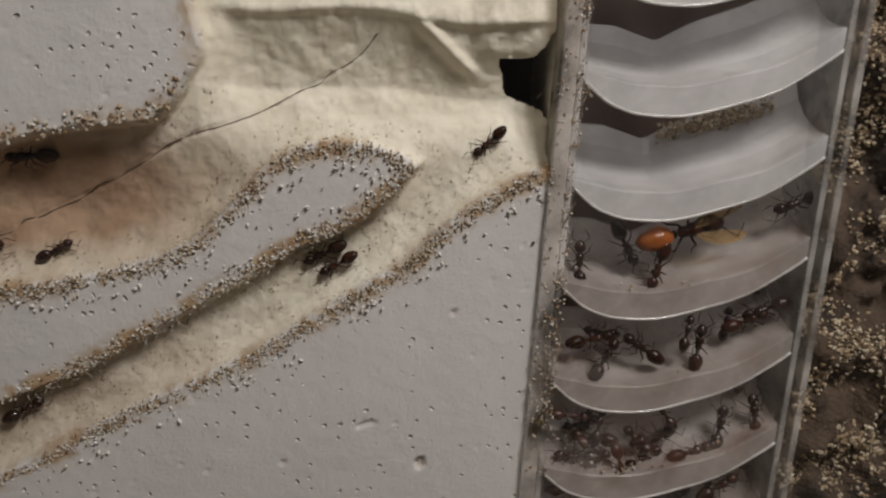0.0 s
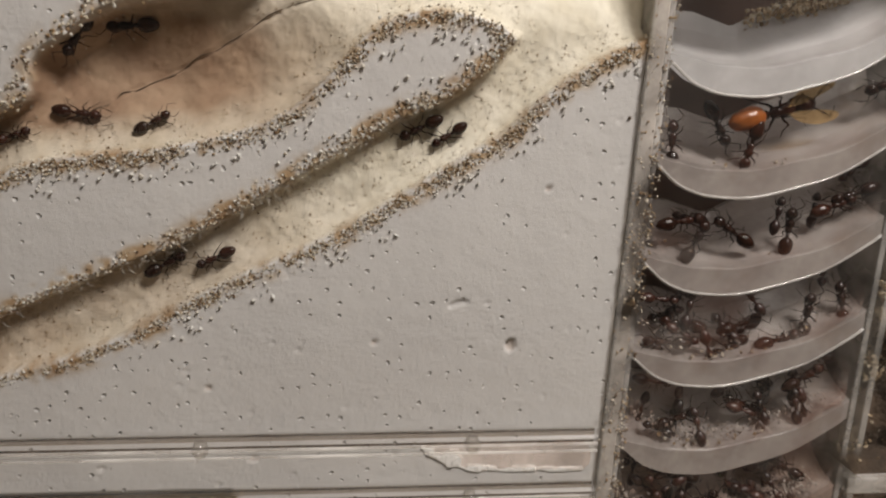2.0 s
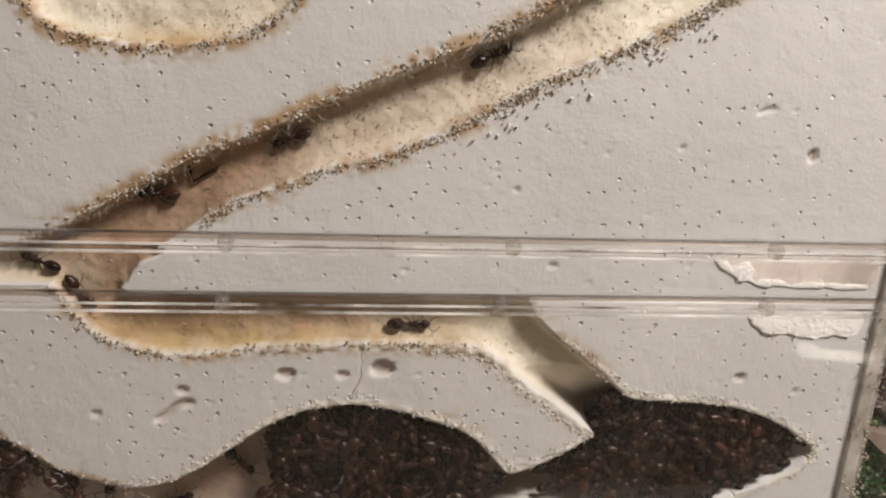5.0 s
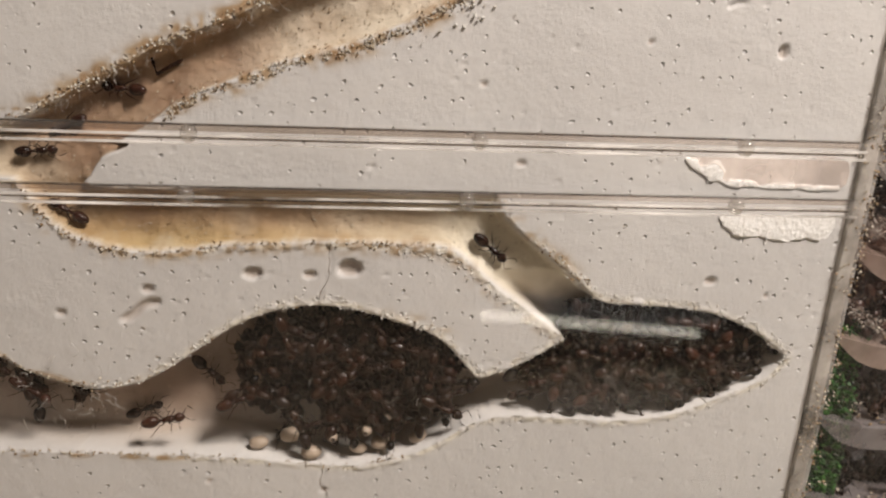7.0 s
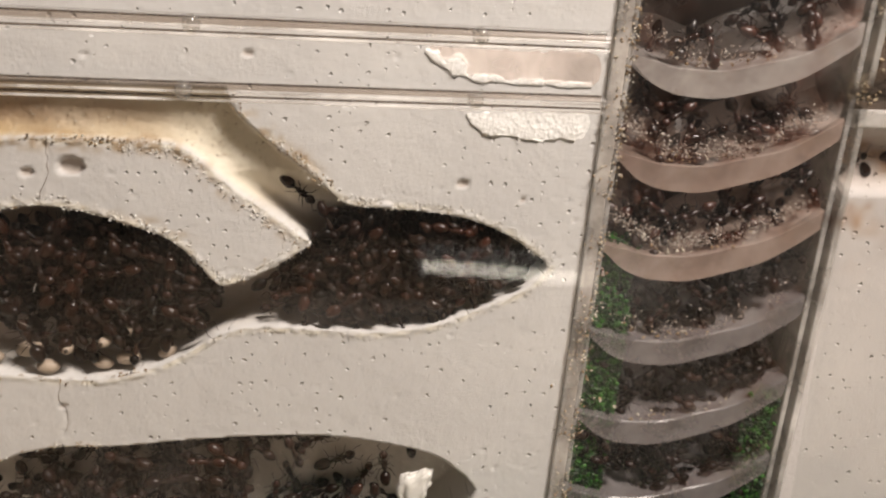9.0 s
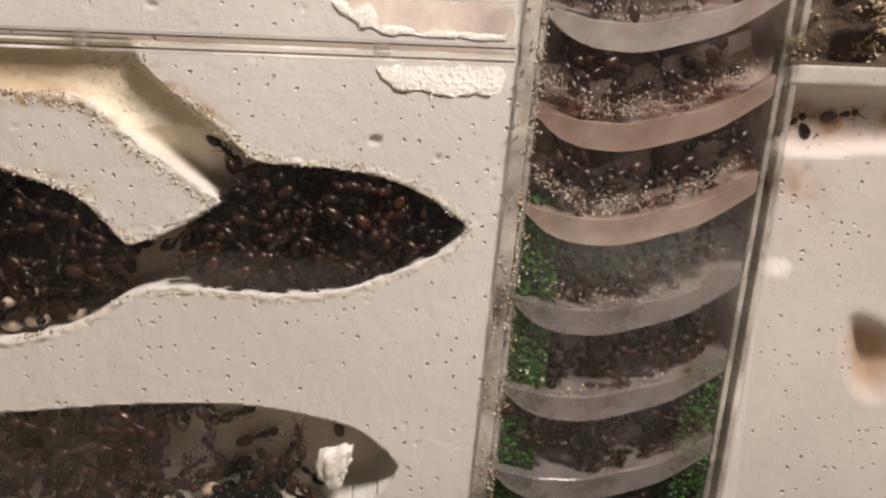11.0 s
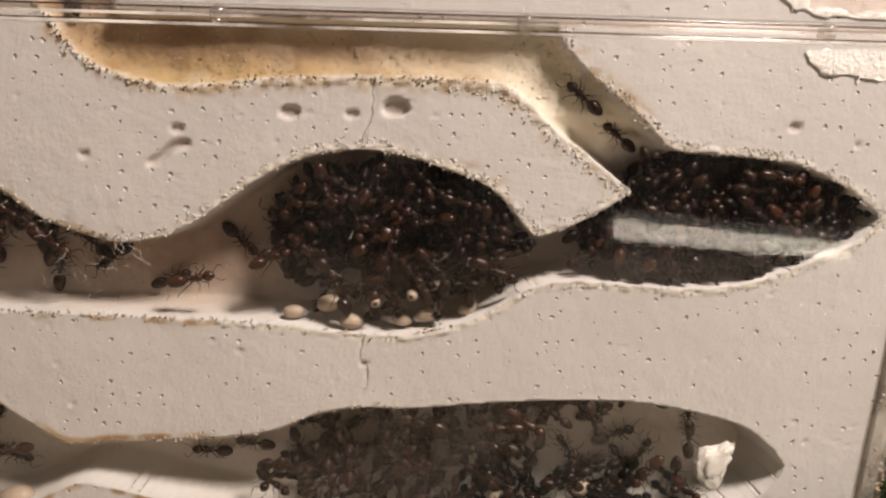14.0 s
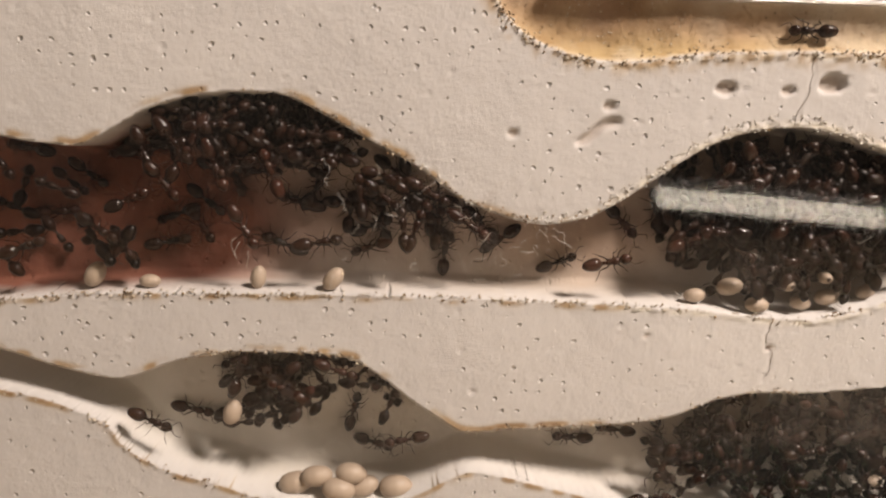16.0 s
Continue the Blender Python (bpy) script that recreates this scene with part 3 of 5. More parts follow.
def dig():
    """Broken corner, hollows, pits, cracks and roughness on the slab."""
    global DEPTH
    X, Z = GX, GZ
    # the broken corner: a hollow facet over a sloping ledge, and lumps above it
    corner = (X > -40) & (Z > 150) & (REACH > 0)
    edge = np.clip(REACH / 5.0, 0, 1)
    rise = Z + 0.05 * (X + 10) + 0.8 * np.sin(X / 6.0)
    facet = 4.4 + 4.4 * np.clip((rise - 158) / 11, 0, 1) - 4.2 * np.clip((rise - 169.5) / 11.5, 0, 1) - 1.2 * np.clip((rise - 181) / 0.9, 0, 1) + 2.6 * np.clip((rise - 182.5) / 7, 0, 1)
    # a second, lighter facet beyond a slanting ridge
    facet -= 1.6 * np.clip(1 - np.abs(X - 1 - (180 - Z) * 1.1) / 2.5, 0, 1) * np.clip((Z - 170) / 3, 0, 1) * np.clip((182 - Z) / 2, 0, 1)
    facet -= 1.8 * np.clip((X - 9) / 4.0, 0, 1) * np.clip((Z - 172) / 4.0, 0, 1)
    facet += 1.2 * value_noise(X, Z, 9, 3) + 0.45 * value_noise(X, Z, 2.6, 4) + 0.22 * value_noise(X, Z, 1.0, 12)
    blend = np.clip((X + 38) / 9, 0, 1) * np.clip((Z - 157) / 8, 0, 1) * edge
    DEPTH = np.where(corner, DEPTH * (1 - blend) + np.maximum(facet, 0.4) * blend, DEPTH)
    # the wide gallery is hollowed deeper in its middle
    DEPTH += np.where(REACH > 0, 4.0 * blob(X, Z, -66, 150, 28, 9) * np.clip(REACH / 3, 0, 1) * (Z > 128) + 3.0 * blob(X, Z, -14, -9, 14, 9) * np.clip(REACH / 1.5, 0, 1), 0)
    DEPTH += np.where(REACH > 0.3, 0.26 * value_noise(X, Z, 1.3, 5) + 0.6 * value_noise(X, Z, 5, 6), 0) * np.clip(REACH / 2, 0, 1)
    face = REACH < -0.3
    rng = np.random.RandomState(11)
    small = np.stack([rng.uniform(-235, 22, 520), rng.uniform(-44, 200, 520), rng.uniform(0.22, 0.5, 520), rng.uniform(0.2, 0.4, 520)], 1)
    for x, z, rx, rz in list(PITS) + [tuple(r) for r in small]:
        i0, i1 = np.searchsorted(XS, (x - 4, x + 4))
        j0, j1 = np.searchsorted(ZS, (z - 4, z + 4))
        if i0 == i1 or j0 == j1:
            continue
        w = np.s_[j0:j1, i0:i1]
        r = (((X[w] - x) / rx) ** 2 + ((Z[w] - z) / rz) ** 2) * (1 + 0.5 * value_noise(X[w], Z[w], 1.1, 13))
        DEPTH[w] += np.where(face[w], np.sqrt(np.clip(1.15 - r, 0, 0.45)) * min(rx, rz) * 1.15, 0)
    for line, wide, deep in [(COMMA, 0.9, 0.9), (CHIP, 0.5, 0.7)] + [(c, 0.35, 0.2 if k else 0.45) for k, c in enumerate(CRACKS)]:
        x0, z0, x1, z1 = line[:, 0].min() - 2, line[:, 1].min() - 2, line[:, 0].max() + 2, line[:, 1].max() + 2
        i0, i1 = np.searchsorted(XS, (x0, x1))
        j0, j1 = np.searchsorted(ZS, (z0, z1))
        w = np.s_[j0:j1, i0:i1]
        d = np.full(X[w].shape, 1e9)
        wob = 0.5 * value_noise(X[w], Z[w], 1.4, 8)
        for (ax, az), (bx, bz) in zip(line[:-1], line[1:]):
            dx, dz = bx - ax, bz - az
            t = np.clip(((X[w] - ax) * dx + (Z[w] - az) * dz) / (dx * dx + dz * dz), 0, 1)
            d = np.minimum(d, np.hypot(X[w] - ax - t * dx + wob, Z[w] - az - t * dz + wob))
        DEPTH[w] += deep * np.clip(1.2 - d / wide, 0, 1)
    crusty = np.exp(-((REACH + 0.55) / 0.55) ** 2) * np.clip((66 - Z) / 3, 0, 1) * np.clip((X + 128) / 16, 0, 1) * (Z > 12)
    DEPTH -= np.where(REACH < -0.05, crusty * np.clip(0.22 + 0.7 * value_noise(X, Z, 1.2, 15) + 0.4 * value_noise(X, Z, 4, 16), 0, 1), 0)
    DEPTH += np.where(face, 0.06 * value_noise(X, Z, 2.2, 9) + 0.10 * value_noise(X, Z, 14, 10) + 0.05, 0)


dig()


def depth_at(x, z):
    i = int(np.clip(round((x - XS[0]) / STEP), 0, len(XS) - 1))
    j = int(np.clip(round((z - ZS[0]) / STEP), 0, len(ZS) - 1))
    return float(DEPTH[j, i])


def hairlines():
    """The thin dark lines of the cracks, sunk into the plaster."""
    rng = np.random.RandomState(17)
    verts, faces = [], []
    for k, line in enumerate(CRACKS):
        run = spline(line[::2] + rng.uniform(-0.5, 0.5, line[::2].shape), 4)
        wide = (0.10, 0.16, 0.045, 0.04)[k] * (1 + 1.2 * value_noise(run[:, 0], run[:, 1], 1.7, 18))
        v, f = tube([(x, depth_at(x, z) - 0.07, z) for x, z in run], np.maximum(wide, 0.04), 5)
        n = len(verts)
        verts += v
        faces += [tuple(i + n for i in q) for q in f]
    tagged(new("hairline_cracks", mesh_of("hairline_cracks", verts, faces, CRACK)), "thin dark hairline cracks in the plaster", "crack", kind="stuff")


def reach_at(x, z):
    i = int(np.clip(round((x - XS[0]) / STEP), 0, len(XS) - 1))
    j = int(np.clip(round((z - ZS[0]) / STEP), 0, len(ZS) - 1))
    return float(REACH[j, i])


def slab():
    h, w = GX.shape
    side_x = np.minimum(GX, 13.0 + 0.0629 * GZ)
    co = np.stack([side_x, DEPTH, GZ], -1).reshape(-1, 3) * MM
    idx = np.arange(h * w).reshape(h, w)
    a, b, c, d = idx[:-1, :-1].ravel(), idx[:-1, 1:].ravel(), idx[1:, 1:].ravel(), idx[1:, :-1].ravel()
    quads = np.stack([a, b, c, d], 1)
    cx, cz = GX.ravel()[quads].mean(1), GZ.ravel()[quads].mean(1)
    hole = np.zeros(len(quads), bool)
    for loop in (WINDOW, BREAK):
        near = (cx > loop[:, 0].min() - 1) & (cx < loop[:, 0].max() + 1) & (cz > loop[:, 1].min() - 1) & (cz < loop[:, 1].max() + 1)
        hole[near] |= inside_distance(cx[near], cz[near], loop)[0] > 0
    hole |= (side_x.ravel()[quads].max(1) - side_x.ravel()[quads].min(1) < 0.02) | (GX.ravel()[quads].min(1) > 13.0 + 0.0629 * cz + 0.5)
    quads = quads[~hole]
    # sides and back make the slab 24 mm thick
    rim = np.concatenate([idx[0, :], idx[1:, -1], idx[-1, -2::-1], idx[-2:0:-1, 0]])
    base = len(co)
    back = co[rim].copy()
    back[:, 1] = 0.024
    co = np.vstack([co, back])
    n = len(rim)
    k = np.arange(n)
    side = np.stack([rim, base + k, base + (k + 1) % n, np.roll(rim, -1)], 1)
    quads = np.vstack([quads, side])
    me = bpy.data.meshes.new("plaster_slab")
    me.vertices.add(len(co))
    me.vertices.foreach_set("co", co.ravel())
    me.loops.add(len(quads) * 4)
    me.loops.foreach_set("vertex_index", quads.ravel())
    me.polygons.add(len(quads))
    me.polygons.foreach_set("loop_start", np.arange(len(quads)) * 4)
    me.polygons.foreach_set("use_smooth", np.ones(len(quads), bool))
    me.update(calc_edges=True)
    X, Z = GX, GZ
    inner = np.clip(REACH / 0.8, 0, 1)
    patch = np.clip(0.5 + 1.6 * value_noise(X, Z, 16, 21) + 1.0 * value_noise(X, Z, 5, 22), 0, 1)
    speck = np.clip(0.36 + 1.5 * value_noise(X, Z, 1.1, 23) + 1.1 * value_noise(X, Z, 5, 24), 0, 1)
    ochre = (blob(X, Z, -130, 66, 22, 8) * 2.0 + 0.8 * blob(X, Z, -98, 63, 36, 5) + 0.7 * blob(X, Z, -120, 117, 16, 3)) * inner
    ochre += (0.5 * blob(X, Z, -120, 92, 24, 10) + 0.7 * blob(X, Z, -80, 150, 34, 10)) * inner
    brown = (0.8 * blob(X, Z, -98, 67, 34, 4) + 2.8 * blob(X, Z, -80, 151, 36, 10) + 0.8 * blob(X, Z, -100, 136, 10, 9) + 0.6 * blob(X, Z, -70, 114, 44, 14) * (Z < 130) + 1.1 * blob(X, Z, -116, 97, 30, 12)
             + 1.5 * blob(X, Z, -128, 82, 20, 9) + 0.5 * blob(X, Z, -132, 68, 16, 7) + 0.35 * blob(X, Z, -195, 34, 26, 18) + 0.22 * blob(X, Z, -150, 34, 40, 20) + 0.4 * blob(X, Z, -60, 38, 60, 20) + 0.45 * blob(X, Z, -118, 27, 24, 11) + 0.08 * blob(X, Z, -90, -12, 90, 14)) * inner
    # soil smeared on the face along the tunnel edges
    block_side = np.where((Z > 138) & (X < -30) & (X > -90), 0.4, 1.0)
    smear = block_side * 2.2 * np.exp(-((REACH + 0.8) / 1.5) ** 2) * speck * np.clip((Z - 55) / 5, 0, 1) * np.where(Z < 70, 0.5, 1.0) * ((Z < 69) | (Z > 85))
    crust = 1.9 * np.exp(-((REACH + 0.6) / 0.6) ** 2) * np.clip(0.15 + 1.6 * value_noise(X, Z, 9, 25) + 1.5 * value_noise(X, Z, 1.9, 26), 0, 1) * np.clip((-104 - X) / 14, 0, 1) * (Z < 60) * (REACH < -0.15)
    crust += 0.55 * np.exp(-((REACH + 1.7) / 1.3) ** 2) * np.clip(0.3 + 1.6 * value_noise(X, Z, 1.3, 28), 0, 1) * np.clip((X + 78) / 10, 0, 1) * np.clip((-36 - X) / 3, 0, 1) * np.clip((Z - 42) / 3, 0, 1) * np.clip((64 - Z) / 3, 0, 1)
    chamber = np.clip((52 - Z) / 4, 0, 1)
    pale = 0.8 * np.exp(-((REACH + 0.5) / 0.7) ** 2) * np.clip(0.55 + 1.3 * value_noise(X, Z, 1.4, 27), 0, 1) * np.clip((66 - Z) / 3, 0, 1) * np.clip((X + 128) / 16, 0, 1) * (Z > 12) * (REACH < 0)
    # browner inside the larger pits and along the comma mark
    pit_brown = sum(np.clip(2.4 - 2.2 * (((X - x) / rx) ** 2 + ((Z - z) / rz) ** 2), 0, 1) for x, z, rx, rz in PITS) + 0.8 * np.clip(sum(blob(X, Z, x, z, 0.8, 0.8) for x, z in COMMA[::2]), 0, 1)
    # alpha: red light at the far left and pinker walls, put into colour
    col = np.stack([np.clip(inner * (1 - 0.55 * chamber) + pale, 0, 1), np.clip(ochre * (0.45 + 0.8 * patch) + 0.62 * smear + 0.8 * crust, 0, 1), np.clip(brown * (0.75 + 0.35 * patch) + 0.38 * smear + 0.45 * crust + 0.40 * pit_brown, 0, 1), np.clip((2.4 * blob(X, Z, -214, 30, 30, 16) + 0.35 * blob(X, Z, -152, 34, 48, 18) + 0.36 * blob(X, Z, -85, 34, 34, 16) + 0.22 * blob(X, Z, -60, -8, 80, 14)) * inner, 0, 1)], -1).reshape(-1, 4)
    col = np.vstack([col, np.tile([0, 0, 0, 0], (n, 1))]).astype(np.float32)
    layer = me.color_attributes.new("stain_tint", "FLOAT_COLOR", "POINT")
    layer.data.foreach_set("color", col.ravel())
    me.materials.append(PLASTER)
    tagged(new("plaster_slab", me), "grey-white cast plaster slab with carved ant tunnels and chambers", "ant nest", kind="structure")


slab()
hairlines()
tagged(new("misted_sheet", bm_mesh("misted_sheet", block(-145, -90, 9.5, 10.5, 112, 156, 0.3), MISTED, False)), "grey misted plastic sheet behind the gallery window", "sheet", kind="structure")
tagged(new("backing", bm_mesh("backing", block(-240, 150, 25, 28, -60, 206), DARK, False)), "dark mottled backing sheet behind the plaster", "backing", kind="structure")


# ---- panes, bars and beads over the slab ----
def pane(name, x0, x1, z0, z1):
    bm = block(x0, x1, -4.4, -1.5, z0, z1)
    for v in bm.verts:
        if v.co.x > 0:
            v.co.x = 12.7 * MM + 0.0629 * v.co.z
    ob = tagged(new(name, bm_mesh(name, bm, PANE, False)), "clear glass pane over the plaster nest", "glass pane", kind="structure")
    ob.visible_shadow = False


pane("window_1", -240, 16, 84.0, 206)
pane("window_2", -240, 15, 72.9, 80.4)
pane("window_3", -240, 13, -60, 69.4)


def bar(z0, z1, knobs):
    """A clear rod between two panes, with a bead of glue at each joint."""
    thing = new("acrylic_bar")
    prof = []
    h = (z1 - z0) / 2
    for k in range(13):
        a = math.pi * k / 12
        prof.append((-2.6 - 1.9 * math.sin(a), (z0 + z1) / 2 + h * math.cos(a)))
    prof += [(-1.0, z0 + 0.1), (-1.0, z1 - 0.1)]
    verts, faces = [], []
    n = len(prof)
    for x in (-240, 16.5):
        verts += [(x * MM, y * MM, z * MM) for y, z in prof]
    faces = [(i, (i + 1) % n, n + (i + 1) % n, n + i) for i in range(n)] + [tuple(range(n))[::-1], tuple(range(n, 2 * n))]
    rod = part("rod", mesh_of("rod", verts, faces, ROD, False), thing)
    bm = bmesh.new()
    bmesh.ops.create_icosphere(bm, subdivisions=3, radius=1.0)
    for v in bm.verts:
        v.co = Vector((v.co.x * 1.5, v.co.y * 1.6, v.co.z * 1.75)) * MM * (1 + 0.12 * noise.noise(v.co * 2.5))
    me = bm_mesh("bead", bm, BEAD)
    for x in knobs:
        part("bead", me, thing, "rounded clear glue bead", pose(x * MM, -4.2 * MM, (z0 + z1) / 2 * MM))
    # a dim upper half, dark lines and white strips: the rod's refraction, as colour
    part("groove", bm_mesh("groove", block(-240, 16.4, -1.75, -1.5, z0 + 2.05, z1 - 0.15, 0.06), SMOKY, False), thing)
    part("groove", bm_mesh("groove", block(-240, 16.4, -2.1, -1.8, z1 - 0.55, z1 - 0.18, 0.06), DARK_LINE, False), thing)
    part("groove", bm_mesh("groove", block(-240, 16.4, -1.75, -1.5, z0 + 0.62, z0 + 1.05, 0.06), DARK_LINE, False), thing)
    part("ridge", bm_mesh("ridge", block(-240, 16.4, -4.5, -4.3, z0 + 1.35, z0 + 1.85, 0.08), BRIGHT_LINE, False), thing)
    part("ridge", bm_mesh("ridge", block(-240, 16.4, -4.5, -4.2, z0 - 0.1, z0 + 0.4, 0.1), BRIGHT_LINE, False), thing)
    for piece in thing.children:
        piece.visible_shadow = False
    tagged(thing, "thin clear acrylic bar crossing the nest front", "acrylic bar", group="bars across the nest")


bar(80.4, 84.0, (-211, -160, -109, -57.4, -7.4))
bar(69.4, 72.9, (-212, -161, -110, -59.3, -7.8))


def glue(outline, lower, film, label):
    """A thin film of dried glue under the glass, with a thick white wavy edge."""
    loop = spline(outline, 8)
    loop = loop + np.stack([value_noise(loop[:, 0] * 3, loop[:, 1], 1.3, 51), value_noise(loop[:, 0] * 3, loop[:, 1], 1.3, 52)], 1) * 0.9
    bm = bmesh.new()
    top = [bm.verts.new((x * MM, -0.20 * MM, z * MM)) for x, z in loop]
    low = [bm.verts.new((x * MM, -0.12 * MM, z * MM)) for x, z in loop]
    n = len(top)
    bm.faces.new(top)
    bm.faces.new(low[::-1])
    for i in range(n):
        bm.faces.new((top[i], top[(i + 1) % n], low[(i + 1) % n], low[i]))
    bmesh.ops.triangulate(bm, faces=[f for f in bm.faces if len(f.verts) > 4])
    ob = new("glue_smear", bm_mesh("glue_smear", bm, film, False))
    ob.visible_shadow = False
    # the edge: a flat ribbon, thick in its middle, uneven in width
    run = spline([p[:2] for p in lower], 7)
    wide = spline([(p[2], p[2]) for p in lower], 7)[:, 0]
    bend = np.stack([value_noise(run[:, 0], run[:, 1], 1.1, 53), value_noise(run[:, 0], run[:, 1], 1.6, 54)], 1)
    wide = np.maximum(1.25 * wide * (1.05 + 1.5 * bend[:, 1] + 0.7 * bend[:, 0]), 0.12)
    run = run + 0.8 * bend
    verts, faces = [], []
    for k, (x, z) in enumerate(run):
        dx, dz = run[min(k + 1, len(run) - 1)] - run[max(k - 1, 0)]
        d = math.hypot(dx, dz)
        for across, high in ((-1, 0), (-0.7, 0.35), (-0.2, 0.62), (0.3, 0.5), (0.75, 0.3), (1, 0)):
            verts.append(((x - dz / d * across * wide[k]) * MM, (-0.12 - 0.25 * high * min(0.9, wide[k])) * MM, (z + dx / d * across * wide[k]) * MM))
    for k in range(len(run) - 1):
        for i in range(6):
            a, b = k * 6 + i, k * 6 + (i + 1) % 6
            faces.append((a, b, b + 6, a + 6))
    part("edge", mesh_of("edge", verts, faces, GLUE), ob, "thick glossy white dried edge")
    tagged(ob, label, "glue", kind="stuff")


glue([(-16.5, 80.2), (-13, 77.8), (-9.5, 75.9), (-6, 74.6), (-1, 74.9), (5, 74.4), (10, 74.7), (15.2, 74.4), (15.2, 80.2), (5, 80.3), (-6, 80.2)],
     [(-17, 79.8, 0.3), (-14.2, 78.2, 0.9), (-12, 77.4, 1.3), (-9.4, 76.2, 1.1), (-6.8, 75.0, 0.6), (-3, 75.1, 0.45), (1, 74.6, 0.35), (6, 74.9, 0.5), (10, 74.5, 0.45), (15, 74.6, 0.35)], GLUE_FILM, "white dried glue smear between two bars")
glue([(-8.5, 69.0), (-6.5, 66.6), (-3.5, 65.2), (2, 64.6), (6, 64.0), (10, 64.9), (14.2, 64.6), (14.2, 69.0), (4, 69.2)],
     [(-8.6, 68.6, 0.4), (-6.6, 67.0, 1.0), (-4, 66.2, 1.2), (0, 65.8, 1.3), (4, 65.7, 1.6), (8, 65.6, 1.4), (11.5, 65.8, 1.2), (14.2, 65.9, 0.8)], GLUE, "white dried glue patch under the lower bar")


def grains(name, points, sizes, mat, label):
    """Many small faceted crumbs in one mesh."""
    base_v = np.array([(1, 0, 0), (-1, 0, 0), (0, 1, 0), (0, -1, 0), (0, 0, 1), (0, 0, -1)], float)
    base_f = np.array([(0, 2, 4), (2, 1, 4), (1, 3, 4), (3, 0, 4), (2, 0, 5), (1, 2, 5), (3, 1, 5), (0, 3, 5)])
    rng = np.random.RandomState(len(points))
    n = len(points)
    ang = rng.uniform(0, math.tau, (n, 3))
    v = np.tile(base_v, (n, 1, 1)) * rng.uniform(0.7, 1.15, (n, 6, 1)) * rng.uniform(0.8, 1.25, (n, 1, 3))
    for k, (i, j) in enumerate(((0, 1), (1, 2), (0, 2))):
        c, s = np.cos(ang[:, k])[:, None], np.sin(ang[:, k])[:, None]
        p, q = v[:, :, i].copy(), v[:, :, j].copy()
        v[:, :, i], v[:, :, j] = p * c - q * s, p * s + q * c
    v = (v * np.asarray(sizes)[:, None, None] + np.asarray(points)[:, None, :]) * MM
    f = (base_f[None] + 6 * np.arange(n)[:, None, None]).reshape(-1, 3)
    ob = new(name, mesh_of(name, v.reshape(-1, 3), f, mat, False))
    return tagged(ob, label, "debris", kind="stuff")


